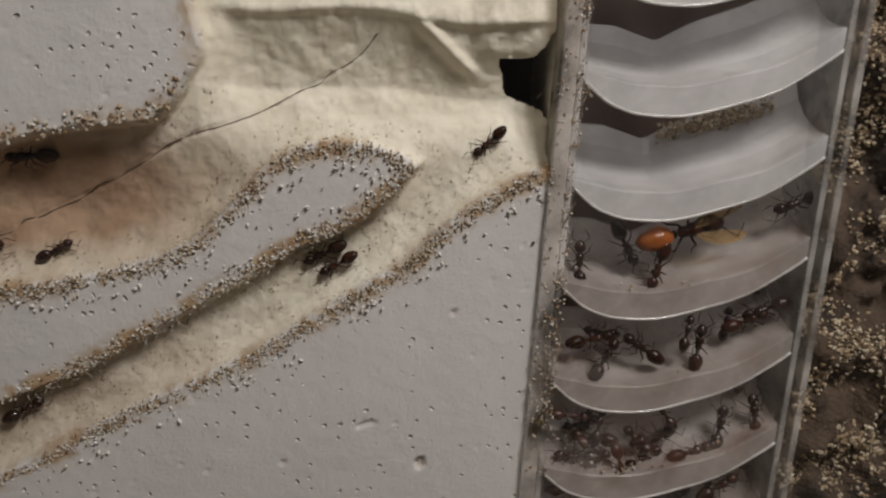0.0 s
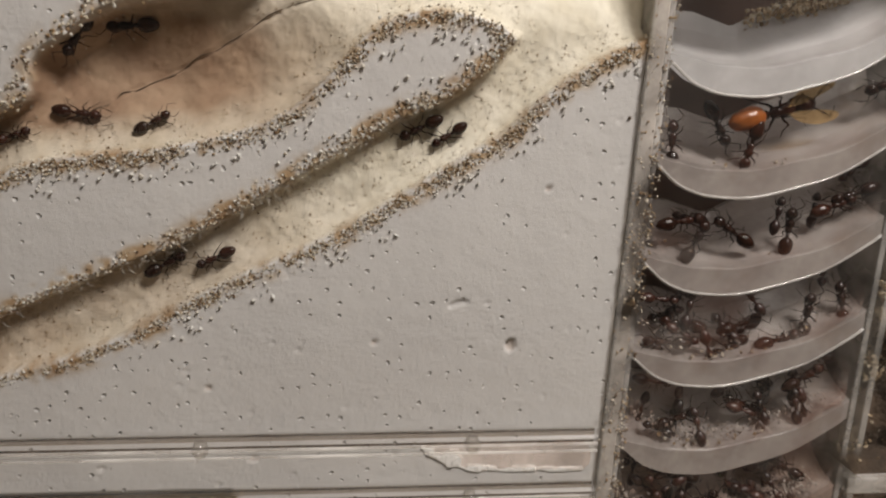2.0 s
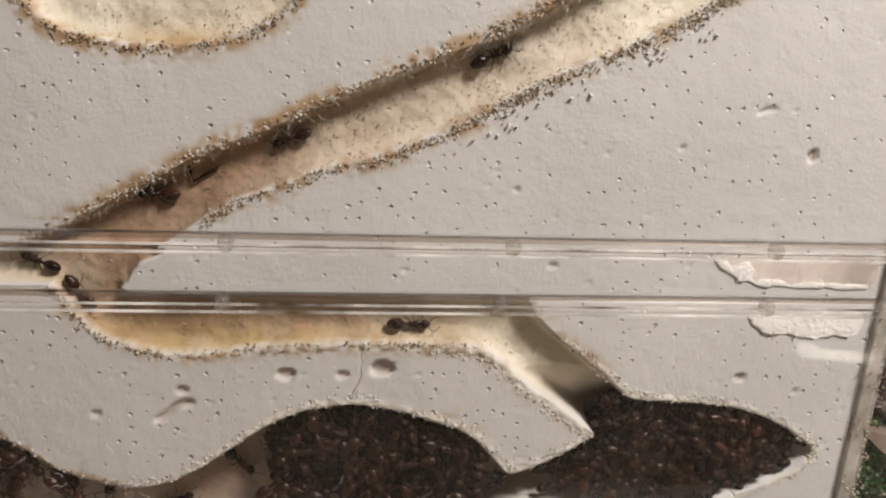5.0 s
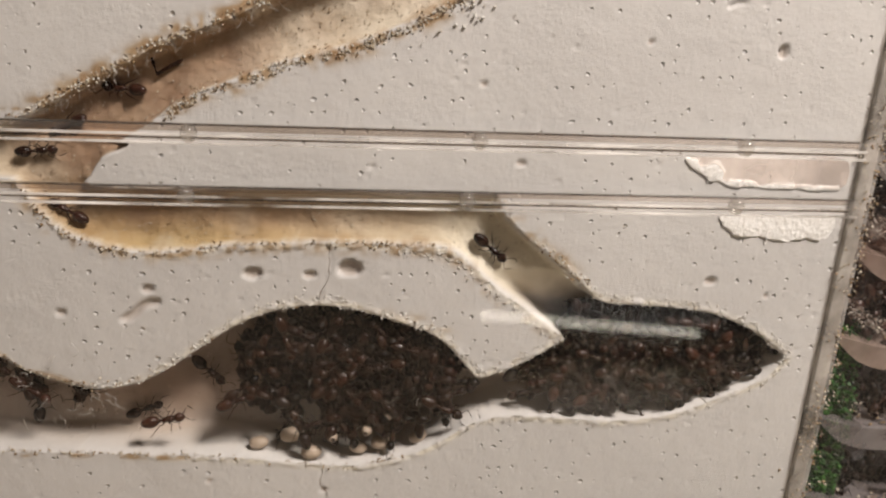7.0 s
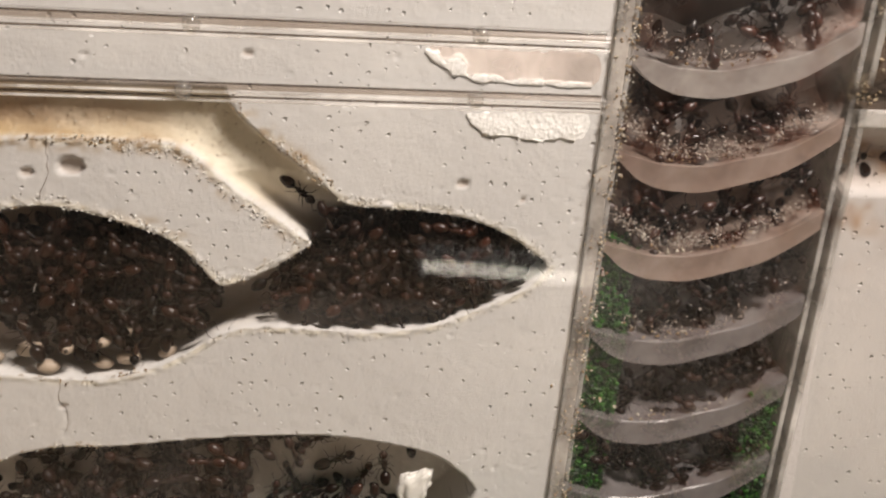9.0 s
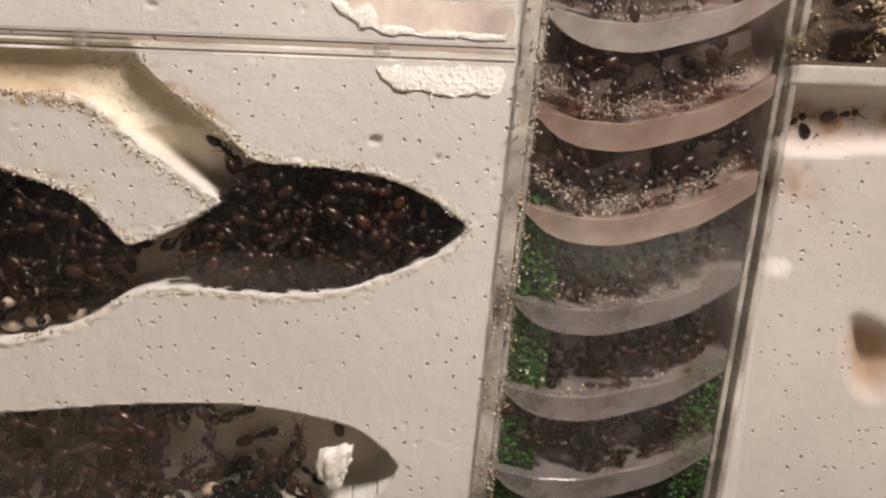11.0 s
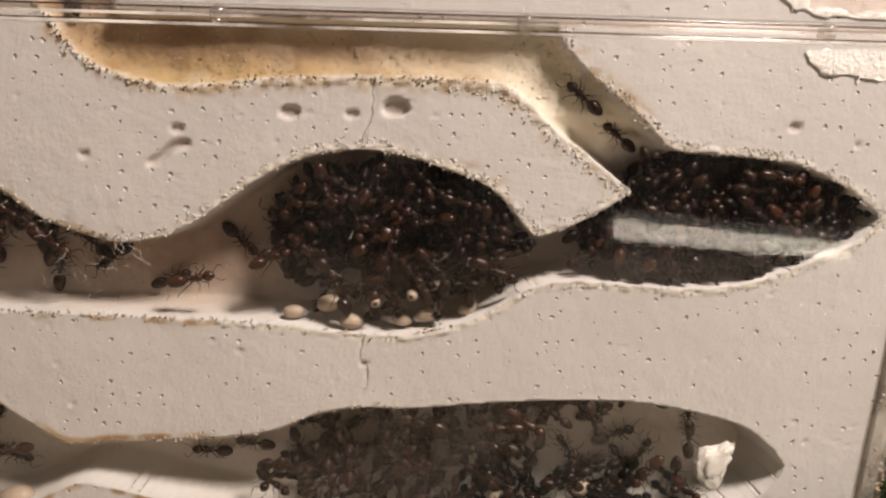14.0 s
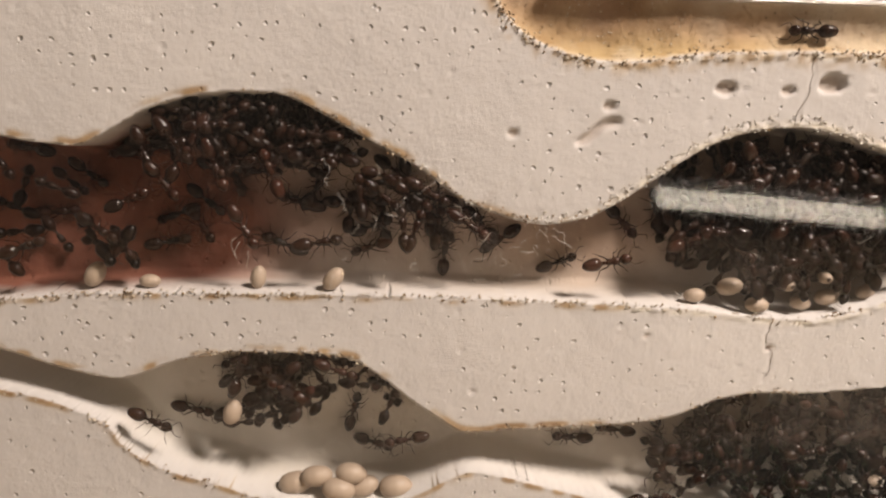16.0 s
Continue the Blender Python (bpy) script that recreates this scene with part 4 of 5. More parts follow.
def rim_grains():
    rng = np.random.RandomState(5)
    dirt, dirt_s, white, white_s = [], [], [], []

    def along(run, per_mm, spread, size, bias=0.0, mix=0.25):
        line = spline(run, 8)
        seg = np.diff(line, axis=0)
        length = np.hypot(seg[:, 0], seg[:, 1])
        n = int(length.sum() * per_mm * 0.68)
        pick = rng.choice(len(seg), n, p=length / length.sum())
        t = rng.rand(n)[:, None]
        p = line[pick] + seg[pick] * t
        nor = np.stack([-seg[pick, 1], seg[pick, 0]], 1) / length[pick][:, None]
        probe = range(0, n, max(n // 40, 1))
        inward = sum(reach_at(*(p[k] + nor[k])) - reach_at(*(p[k] - nor[k])) for k in probe) > 0
        bias = abs(bias) * (-1 if inward else 1)
        p = p + nor * (rng.randn(n) * spread * 0.45 + 0.85 * bias)[:, None] + rng.randn(n, 2) * 0.12
        clump = value_noise(p[:, 0], p[:, 1], 5.0, 33) + 0.8 * value_noise(p[:, 0], p[:, 1], 1.6, 34)
        for (x, z), k in zip(p, clump):
            if k < -0.22 + 0.3 * rng.randn() or reach_at(x, z) > (0.3 if mix > 0.8 else 1.6):
                continue
            s = size * rng.uniform(0.35, 1.35)
            y = -rng.uniform(-0.06, 0.14) if mix < 0.96 else -rng.uniform(0.1, 0.5)
            if rng.rand() < (mix if mix > 0.8 else mix * 0.5):
                white.append((x, y, z)), white_s.append(s * 1.05)
            else:
                dirt.append((x, y, z)), dirt_s.append(s)

    along(GALLERY_FLOOR[:9], 16, 1.3, 0.24, -0.4, 0.2)
    along(GALLERY_FLOOR[8:], 44, 1.8, 0.25, -1.0, 0.33)
    along(GALLERY_FLOOR[10:], 3.2, 3.0, 0.36, -3.6, 0.97)
    along(UPPER_ROOF[:9], 36, 1.5, 0.24, -0.8, 0.38)
    along(UPPER_ROOF[:6], 3, 3.0, 0.36, -3.2, 0.97)
    along(UPPER_ROOF[8:], 18, 1.1, 0.23, -0.5, 0.5)
    along(UPPER_FLOOR[8:], 46, 1.6, 0.24, -1.0, 0.36)
    along(UPPER_FLOOR[7:], 3, 3.0, 0.36, -3.8, 0.97)
    along(UPPER_FLOOR[2:10], 28, 1.3, 0.22, -0.8, 0.45)
    along(BLOCK_EDGE[3:12], 12, 2.0, 0.40, -0.8, 0.25)
    along(MID_FLOOR[4:], 14, 1.1, 0.24, -0.2, 0.15)
    along(MID_FLOOR[:6], 16, 1.6, 0.22, -1.4, 0.85)
    along(MID_ROOF[:6], 14, 1.2, 0.26, -0.8, 0.5)
    along(MID_ROOF[5:], 18, 1.3, 0.22, -0.9, 0.92)
    along(RIGHT_FLOOR[:10], 9, 0.9, 0.20, -0.7, 0.88)
    along(RIGHT_FLOOR[9:], 9, 0.8, 0.22, -0.1, 0.15)
    along(LEFT_ROOF[7:15], 6, 0.9, 0.22, -0.5, 0.35)
    along(LEFT_ROOF[14:], 16, 1.3, 0.23, -0.9, 0.86)
    along(LOW_ROOF[4:9], 6, 0.7, 0.24, -0.3, 0.1)
    along(LOW_ROOF[11:18], 6, 0.7, 0.22, -0.3, 0.2)
    along(LOW_FLOOR[13:], 4, 0.8, 0.25, -0.2, 0.1)
    grains("crumb_rim", dirt, dirt_s, GRAIN, "brown and pale soil crumbs stuck along the tunnel edges")
    grains("white_crumbs", white, white_s, WHITE_GRAIN, "white plaster crumbs stuck to the glass by the tunnels")
    # fine dark litter on the bright floors
    pts, sz = [], []
    while len(pts) < 2800:
        x, z = rng.uniform(-140, 22), rng.uniform(59, 172)
        r = reach_at(x, z)
        if 0.5 < r < 5.5:
            pts.append((x, depth_at(x, z) - 0.08, z)), sz.append(rng.uniform(0.10, 0.22))
    grains("tunnel_litter", pts, sz, GRAIN, "fine brown litter on the tunnel floors")


rim_grains()

# ---- the tower of bowls beside the slab ----
LEAN = 3.6
TOWER = pose(13.05 * MM, 0, 0, 0, LEAN, 0)


def bowl_mesh():
    """One frosted bowl: a thick curved front lip, and a scooped surface that climbs to a notched rear edge."""
    lip = spline([(4.3, 0.2), (8.2, -2.9), (11.5, -4.3), (15.5, -5.0), (22.8, -4.75), (30.9, -2.4), (39.1, 0.8), (46.9, 6.2), (49.2, 8.2)], 6)
    rear = [(4.3, 11.2), (12.5, 11.2), (20.7, 9.0), (27.5, 12.9), (37.5, 16.9), (47.2, 21.4), (49.2, 22.2)]
    us = lip[:, 0]
    bottom = lip[:, 1]
    back = np.interp(us, [p[0] for p in rear], [p[1] for p in rear])
    thick = np.interp(us, [4.3, 6, 9, 16, 30, 44, 49.2], [1.4, 2.6, 4.4, 5.3, 5.4, 4.4, 4.0])
    rows = []
    for w, rise, drop in ((-0.4, 0, 0), (-0.4, 0.95, 0), (-0.1, 1, 0), (2.5, 1, 0.06), (5.5, 1, 0.18), (8.5, 1, 0.38), (11, 1, 0.66), (12.6, 1, 1.0), (13.8, 1, 1.02), (12.5, 0, 0.75), (9, 0, 0.32), (4, 0, 0.1)):
        v = bottom + thick * rise + np.maximum(back - bottom - thick, 0) * drop
        rows.append(np.stack([us, np.full_like(us, w), v], 1))
    n, m = len(us), len(rows)
    co = np.vstack(rows) * MM
    faces = []
    for i in range(m):
        j = (i + 1) % m
        for k in range(n - 1):
            faces.append((i * n + k, j * n + k, j * n + k + 1, i * n + k + 1))
    faces.append([i * n for i in range(m)])
    faces.append([i * n + n - 1 for i in range(m)][::-1])
    return co, faces


def tower():
    t = new("acrylic_tower")
    t.matrix_basis = TOWER
    for name, b, mat in (("side_wall", (0, 2.9, -1.2, 22, -62, 214), DIRTY), ("side_wall", (3.0, 4.2, -0.6, 20, -62, 214), CLEAR), ("side_wall", (49.4, 50.6, -0.6, 20, -62, 214), CLEAR),
                         ("side_wall", (51.8, 53.2, -1.2, 22, -62, 214), CLEAR)):
        part(name, bm_mesh(name, block(*b, 0.25), mat, False), t)
    f = part("front_panel", bm_mesh("front_panel", block(4.2, 49.4, -2.4, -0.7, -62, 214), TOWER_PANE, False), t, "clear smudged front panel")
    f.visible_shadow = False
    part("back_panel", bm_mesh("back_panel", block(1, 52, 22.2, 23.6, -62, 214), REAR, False), t, "dark rear panel")
    co, faces = bowl_mesh()
    clean, dull, stained, grey = [mesh_of("bowl", co, faces, m, False) for m in (FROST, FROST_DULL, FROST_STAINED, FROST_GREY)]
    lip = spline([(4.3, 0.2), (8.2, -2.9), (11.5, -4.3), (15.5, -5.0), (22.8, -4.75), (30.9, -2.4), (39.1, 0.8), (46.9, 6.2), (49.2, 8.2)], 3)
    # a white tube under each lip draws its glint
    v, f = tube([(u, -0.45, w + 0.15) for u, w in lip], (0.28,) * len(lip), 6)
    edge = mesh_of("edge", v, f, BRIGHT_LINE)
    for k in range(-2, 13):
        bowl = part("bowl", grey if k > 7 else stained if k > 5 else dull if k > 1 else clean, t, "dull grey see-through bowl" if k > 7 else "brown-stained frosted bowl" if k > 5 else "", pose(0, 0, (171.2 - 18.38 * k) * MM))
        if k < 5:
            part("edge", edge, bowl, "thin white line drawn as a glint on the lip")
    tagged(t, "clear acrylic tower of stacked frosted bowls", "ant tower")


tower()


# ---- the second slab beyond the tower ----
def far_slab():
    xs, zs = np.arange(66, 150.1, 0.9), np.arange(-46, 204.1, 0.9)
    X, Z = np.meshgrid(xs, zs)
    X = X + 0.7 + 0.0629 * Z
    loop = loop_of([(60, 68), (152, 68.5)], [(152, 68.5), (152, 52), (110, 55), (90, 56.5), (78, 55), (60, 57)])
    d = inside_distance(X, Z, loop)[0]
    hollow = loop_of([(87, 22), (90, 24), (100, 20), (104, 12), (98, 3), (91, 6), (87.5, 14), (87, 22)])
    e = inside_distance(X, Z, hollow)[0]
    Y = 4.5 * np.sqrt(1 - (1 - np.clip(d / 4, 0, 1)) ** 2) + 5 * np.clip(e / 7, 0, 1) ** 1.5
    soil = np.clip((Z - 72) / 1.5, 0, 1)
    Y += soil * (6 + 9 * value_noise(X, Z, 9, 41) + 4 * value_noise(X, Z, 3, 42)) + 0.1 * value_noise(X, Z, 12, 43)
    Y = np.maximum(Y, 0)
    # the near end runs back as a side wall
    X, Y, Z, d, e = [np.hstack([a[:, :1], a]) for a in (X, Y, Z, d, e)]
    Y[:, 0] = 22
    h, w = X.shape
    idx = np.arange(h * w).reshape(h, w)
    co = np.stack([X, Y, Z], -1).reshape(-1, 3) * MM
    q = np.stack([idx[:-1, :-1].ravel(), idx[:-1, 1:].ravel(), idx[1:, 1:].ravel(), idx[1:, :-1].ravel()], 1)
    zc = Z.ravel()[q].mean(1)
    for name, keep, mat, label in (("plaster_block", zc <= 72, PLASTER, "pinkish plaster block with a small chamber"), ("soil_bed", zc > 72, SOIL, "dark brown crumbly soil behind glass")):
        me = mesh_of(name, co, q[keep], mat)
        if mat is PLASTER:
            col = np.zeros((len(co), 4), np.float32)
            damp = np.clip(value_noise(X, Z, 6, 46) + 0.7 * value_noise(X, Z, 2, 47), 0, 1)
            col[:, 2] = (0.10 + np.clip(d / 2, 0, 1) * (0.25 + 1.6 * damp) + 0.8 * np.clip(e / 5, 0, 1) + 1.5 * damp * blob(X, Z, 74, 50, 7, 7)).clip(0, 1).ravel()
            col[:, 3] = (0.03 + 0.07 * np.clip((Z - 5) / 40, 0, 1)).ravel()
            me.color_attributes.new("stain_tint", "FLOAT_COLOR", "POINT").data.foreach_set("color", col.ravel())
        tagged(new(name, me), label, "ant nest", kind="structure")
    rng = np.random.RandomState(8)
    pts, sz = [], []
    while len(pts) < 8000:
        x, z = rng.uniform(71, 110), rng.uniform(73, 200)
        if value_noise(np.array([x]), np.array([z]), 7, 44)[0] + 0.6 * value_noise(np.array([x]), np.array([z]), 2.2, 45)[0] > -0.03 + 0.12 * rng.randn():
            i, j = int(round((x - 66.7 - 0.0629 * z) / 0.9)) + 1, int(round((z + 46) / 0.9))
            if i < 1:
                continue
            pts.append((x, Y[j, i] - 0.1, z)), sz.append(rng.uniform(0.14, 0.6))
    grains("sand_crust", pts, sz, SAND, "pale sand grains crusted on dark soil")
    b = tagged(new("window_4", bm_mesh("window_4", block(68, 150, -4.4, -1.5, -60, 206), PANE, False)), "clear glass pane over the second block", "glass pane", kind="structure")
    b.visible_shadow = False
    tagged(new("trim", bm_mesh("trim", block(69, 150, -1.4, 1.5, 68.2, 71.6, 0.4), CLEAR, False)), "brownish clear acrylic strip across the block", "acrylic strip", kind="structure")


far_slab()


# ---- ants ----
GASTER = [(-5.0, 0.05), (-4.92, 0.28), (-4.6, 0.68), (-4.1, 0.98), (-3.95, 0.97), (-3.4, 1.19), (-3.25, 1.17), (-2.65, 1.24), (-2.5, 1.21), (-1.85, 0.98), (-1.45, 0.52), (-1.3, 0.24)]
THORAX = [(-1.45, 0.19), (-1.25, 0.24), (-1.15, 0.46), (-1, 0.43), (-0.9, 0.22), (-0.75, 0.26), (-0.5, 0.55), (0, 0.62), (0.35, 0.56), (0.7, 0.74), (1.2, 0.79), (1.6, 0.55), (1.85, 0.26)]
HEAD = [(1.8, 0.21), (1.95, 0.6), (2.3, 0.92), (2.8, 1.01), (3.2, 0.92), (3.5, 0.67), (3.75, 0.46), (4, 0.18)]


def limb_paths(style):
    """Six legs and two antennae in one of a few stances."""
    r = random.Random(style)
    legs = []
    for side in (1, -1):
        for base, fore in ((1.2, 1.9), (0.55, 0.2), (-0.1, -2.0)):
            f = fore + r.uniform(-0.7, 0.7)
            reach = r.uniform(1.8, 2.35)
            legs.append([(base, side * 0.35, 1.0), (base + f * 0.25, side * 0.9, 1.15), (base + f * 0.65, side * reach * 0.62, 2.0 + r.uniform(-0.2, 0.3)),
                         (base + f * 0.9, side * reach * 0.9, 0.6), (base + f * 1.2, side * (reach + 0.35), 0.06)])
    feelers = []
    for side in (1, -1):
        b = r.uniform(-0.4, 0.5)
        feelers.append([(3.5, side * 0.35, 1.5), (4.1, side * (1.0 + b * 0.4), 2.0), (4.6, side * (1.5 + b * 0.5), 2.15), (5.4, side * (1.2 + b), 1.5), (6.0, side * (0.8 + b), 0.9)])
    return legs, feelers


def lifted(shape, dz, tilt=0.0):
    v, f = shape
    c, s = math.cos(tilt), math.sin(tilt)
    return [(x * c - z * s, y, x * s + z * c + dz * MM) for x, y, z in v], f


def make_ant(style, shell, gaster_mat, at):
    ant = new("ant")
    ant.matrix_basis = at
    legs, feelers = limb_paths(style)
    head = part("head", mesh_of("head", *lifted(lathe(HEAD, 12, 0.85), 1.25, -0.04), shell), ant)
    part("thorax", mesh_of("thorax", *lifted(lathe(THORAX, 10, 1.0), 1.25), shell), ant)
    part("gaster", mesh_of("gaster", *lifted(lathe(GASTER, 14, 0.95), 1.5, 0.02), gaster_mat), ant)
    for p in legs:
        part("leg", mesh_of("leg", *tube(p, (0.15, 0.14, 0.11, 0.08, 0.05)), shell), ant)
    for p in feelers:
        part("antenna", mesh_of("antenna", *tube(p, (0.09, 0.08, 0.08, 0.09, 0.06)), shell), head)
    return tagged(ant, "dark brown shiny worker ant in the nest", "ant", "ants in the nest")


def stance(x, y, z, heading, face="wall", size=1.0, roll=0.0):
    """Where an ant stands, in millimetres: on the rear wall, on the glass, or on the floor of a gallery."""
    a = radians(heading)
    ahead = Vector((math.cos(a), 0, math.sin(a)))
    up = {"wall": Vector((0, -1, 0)), "glass": Vector((0, 1, 0)), "floor": Vector((-math.sin(a), -0.45, math.cos(a)))}[face].normalized()
    side = up.cross(ahead).normalized()
    ahead = side.cross(up)
    turn = Matrix((ahead, side, up)).transposed().to_4x4()
    return Matrix.Translation((x * MM, y * MM, z * MM)) @ turn @ Matrix.Rotation(radians(roll), 4, "X") @ Matrix.Diagonal((size, size, size, 1))


MODELS = [make_ant(1, ANT, ANT, stance(-17.4, depth_at(-17.4, 140.2), 140.2, 206, "wall", 0.98)), make_ant(2, ANT, ANT, stance(-68.0, depth_at(-68, 157.6) + 0.4, 157.6, 182, "wall", 1.05)),
          make_ant(3, ANT_RED, ANT_RED, stance(-77.6, depth_at(-77.6, 142.5), 142.5, -8, "wall", 0.95)), make_ant(4, ANT_RED, ANT, stance(-64.6, depth_at(-64.6, 141), 141.2, 28, "wall", 0.82))]
tagged(MODELS[2], "reddish brown worker ant on the pale gallery floor")
tagged(MODELS[3], "reddish brown worker ant on the pale gallery floor")
WALKERS = []


def ant(x, z, heading, face="wall", size=1.0, style=0, y=None, label=""):
    """One more ant at a place on the slab."""
    if y is None:
        y = -1.45 if face == "glass" else depth_at(x, z) + 0.05
    ob = copy_thing(MODELS[style % len(MODELS)], Matrix.Identity(4))
    ob.matrix_basis = stance(x, y, z, heading, face, size)
    return tagged(ob, label or "dark brown shiny worker ant in the nest")


def walker(rows, face="wall", size=0.95, style=0, lift=0.0, label=""):
    """An ant that walks along rows of (seconds, x, z, heading)."""
    t, x, z, a = rows[0]
    ob = ant(x, z, a, face, size, style, None, label)
    full = [rows[0]]
    for row in rows[1:]:
        last = full[-1]
        n = int(abs(row[3] - last[3]) // 60) + 1
        full += [tuple(p + (q - p) * k / n for p, q in zip(last, row)) for k in range(1, n + 1)]
    rows = full
    WALKERS.append((ob, [(t, stance(x, -1.45 if face == "glass" else depth_at(x, z) - lift, z, a, face)) for t, x, z, a in rows]))
    return ob


# gallery and tunnels
ant(-76.3, 155.3, 232, "wall", 0.98, 1)
walker([(0, -95, 136, 20), (1.5, -92, 137.5, 20), (2.5, -84.8, 139.1, 18), (3.0, -82.5, 138.9, 10), (16, -81, 138.6, 5)], "wall", 0.8, 2, 0, "small reddish worker ant on the gallery floor")
walker([(0, -72.6, 111.5, 28), (1.0, -67.5, 113.3, 26), (2.0, -63.4, 115.6, 28), (3.0, -61.9, 116.4, 26), (16, -61.0, 116.8, 24)], "wall", 0.95, 3)
walker([(0, -15, 138.2, 210), (0.5, -15.2, 137.4, 212), (1.0, -15.8, 135.8, 212), (1.5, -23.4, 131.1, 208), (2.0, -55, 116.5, 205), (2.5, -81.4, 106.4, 203), (3.0, -110.8, 94.8, 203), (3.5, -122.6, 89.6, 205),
        (4.0, -123.3, 90.0, 190), (6.5, -122.5, 89.6, 176), (16, -122.8, 89.6, 170)], "wall", 0.9, 2)
walker([(0, 12.4, 160.0, 222), (0.5, -6.5, 144.8, 216), (1.0, -7.4, 144.2, 212), (1.5, -9.0, 142.5, 215), (2.0, -12.2, 139.0, 212), (2.5, -30, 129.3, 210), (3.0, -50, 119.1, 207), (3.5, -56.1, 115.1, 205),
        (4.0, -71.3, 110.5, 204), (5.2, -104, 97.5, 203), (6.2, -128, 84, 206), (16, -150, 77.5, 180)], "wall", 0.85, 2)
walker([(0, -134, 65.2, 10), (3.0, -125, 64.8, 4), (3.5, -111.5, 65.0, 2), (4.0, -98.1, 65.4, 2), (5.2, -72, 65.4, -4), (6.0, -62, 65.2, -25), (6.5, -58.5, 63.5, -38), (7.0, -53.3, 60.7, -40), (7.5, -46.2, 56.5, -40),
        (8.0, -41.9, 53.8, -38), (9.0, -40.6, 52.6, -40), (11.5, -37.6, 52.4, -42), (12.5, -38.4, 52.6, 140), (13.0, -39.8, 54.3, 138), (13.5, -43.9, 56.8, 140), (14.0, -47.5, 59.7, 140), (14.5, -53.3, 63.3, 146),
        (15.0, -57.3, 65.3, 165), (15.5, -72.8, 65.8, 178), (16.0, -85.1, 65.7, 180)], "wall", 0.95, 0)
walker([(0, -150, 77, 0), (4.0, -133.4, 77.5, 0), (5.2, -146, 77, 179), (6.5, -144.1, 77.0, 5), (7.0, -137.8, 78.0, 5), (9.0, -131, 77.5, 2), (16, -131, 77.5, 2)], "wall", 0.85, 1)
walker([(0, -141, 74.5, -60), (4.6, -140, 73.5, -55), (5.5, -132, 66.5, -35), (6.5, -128.5, 65.0, 172), (7.0, -133.8, 67.1, 150), (8.0, -136.0, 71.5, 100), (16, -137, 75.5, 100)], "wall", 0.9, 2)
walker([(0, -33, 46, 130), (13.5, -36, 49.5, 135), (14.0, -40, 53, 140), (14.5, -47, 58.5, 140), (15.0, -54, 62.5, 142), (15.5, -57.5, 65, 150), (16.0, -63, 66.6, 172)], "wall", 0.9, 3)


def scraps():
    """A dropped leg, bent in two, on the tunnel wall."""
    v, f = tube([(-117.2, 3.4, 95.6), (-116.8, 3.3, 94.2), (-116.2, 3.2, 92.3), (-114.4, 3.2, 93.4), (-112.4, 3.3, 94.5), (-111.6, 3.4, 95.0)], (0.18, 0.34, 0.42, 0.38, 0.36, 0.22))
    tagged(new("ant_leg_scrap", mesh_of("ant_leg_scrap", v, f, ANT_RED)), "loose bent ant leg lying in the tunnel", "debris")


scraps()

# chambers: ants that stand apart
APART = [(-209.7, 38.6, -38), (-204.7, 30.4, -35), (-215.9, 31.7, 5), (-219.9, 43.1, 170), (-217.3, 27.2, 20), (-198.5, 45, 10), (-202.8, 42.5, 185), (-193.7, 38.4, -50), (-189.2, 34, -40), (-184.2, 38.5, -70),
         (-180.7, 30.7, -60), (-172.8, 34.3, 165), (-163.5, 32.9, 80), (-161.1, 36.9, 95), (-166.8, 44.2, -20), (-155.2, 40, -35), (-149.3, 37.2, -30), (-136, 27.4, 215), (-160.1, 25.9, 200), (-151.7, 31.1, 70),
         (-146, 25.2, 85), (-186, 42, 20), (-176, 40.5, 110), (-169.5, 37, 60), (-157.5, 30.5, 100), (-152, 36.5, -35), (-147.3, 30, 80), (-142.5, 33, -30), (-168, 28.5, 10), (-176, 26.5, 160), (-190.5, 29.5, -60), (-199.5, 35.5, 25), (-195, 31.5, 200), (-196.4, 26.5, 10), (-117.4, 25.6, 12), (-111.6, 30.6, -45), (-124.4, 23.4, 20)]
for i, (x, z, a) in enumerate(APART):
    ant(x, z, a, "glass" if i % 3 == 1 else "wall", 0.92 + 0.02 * (i % 6), i, None, "dark ant walking about the brood chamber")
for i, (x, z, a) in enumerate([(-198.2, -4.4, -25), (-194.4, -7.6, -15), (-185.8, 0.2, 40), (-182.6, 4.6, 70), (-177.6, 1.3, 10), (-173.5, 4.6, -80), (-171.5, -0.9, 60), (-178.9, -5.4, 20), (-186.2, -8.2, 15), (-165.2, 5.2, -20),
                               (-161.1, 2.9, -45), (-157, -2, 170), (-153.2, -8.3, 190), (-163.3, -7.7, 75), (-159, -14.7, -20), (-176, 3.2, 130), (-180, 0.0, 200)]):
    ant(x, z, a, "glass" if i % 3 == 0 else "wall", 0.95, i + 1, None, "dark ant in the small lower chamber")
for i, (x, z, a) in enumerate([(-119.3, -13.9, 178), (-110.4, -12.2, 172), (-105.9, -20.6, 8), (-97.6, -7.1, 185), (-87, -6.4, 25), (-84.6, -12.4, 20), (-76.7, -11.2, 10), (-47.6, -2.5, 12), (-38.2, -4.8, 20), (-30.6, -1.3, -5),
                               (-23.2, -4.7, 95), (-17.2, -6.8, 100), (-27.9, -14.6, 60), (-40.4, -17.6, 30), (-45.8, -11, 85), (-59.7, -8.6, 88), (-54.1, -7.4, 85), (-71, -9.9, 160), (-94.6, -14.9, 35)]):
    ant(x, z, a, "glass" if i % 4 == 2 else "wall", 0.95, i + 2, None, "dark ant in the long lower chamber")


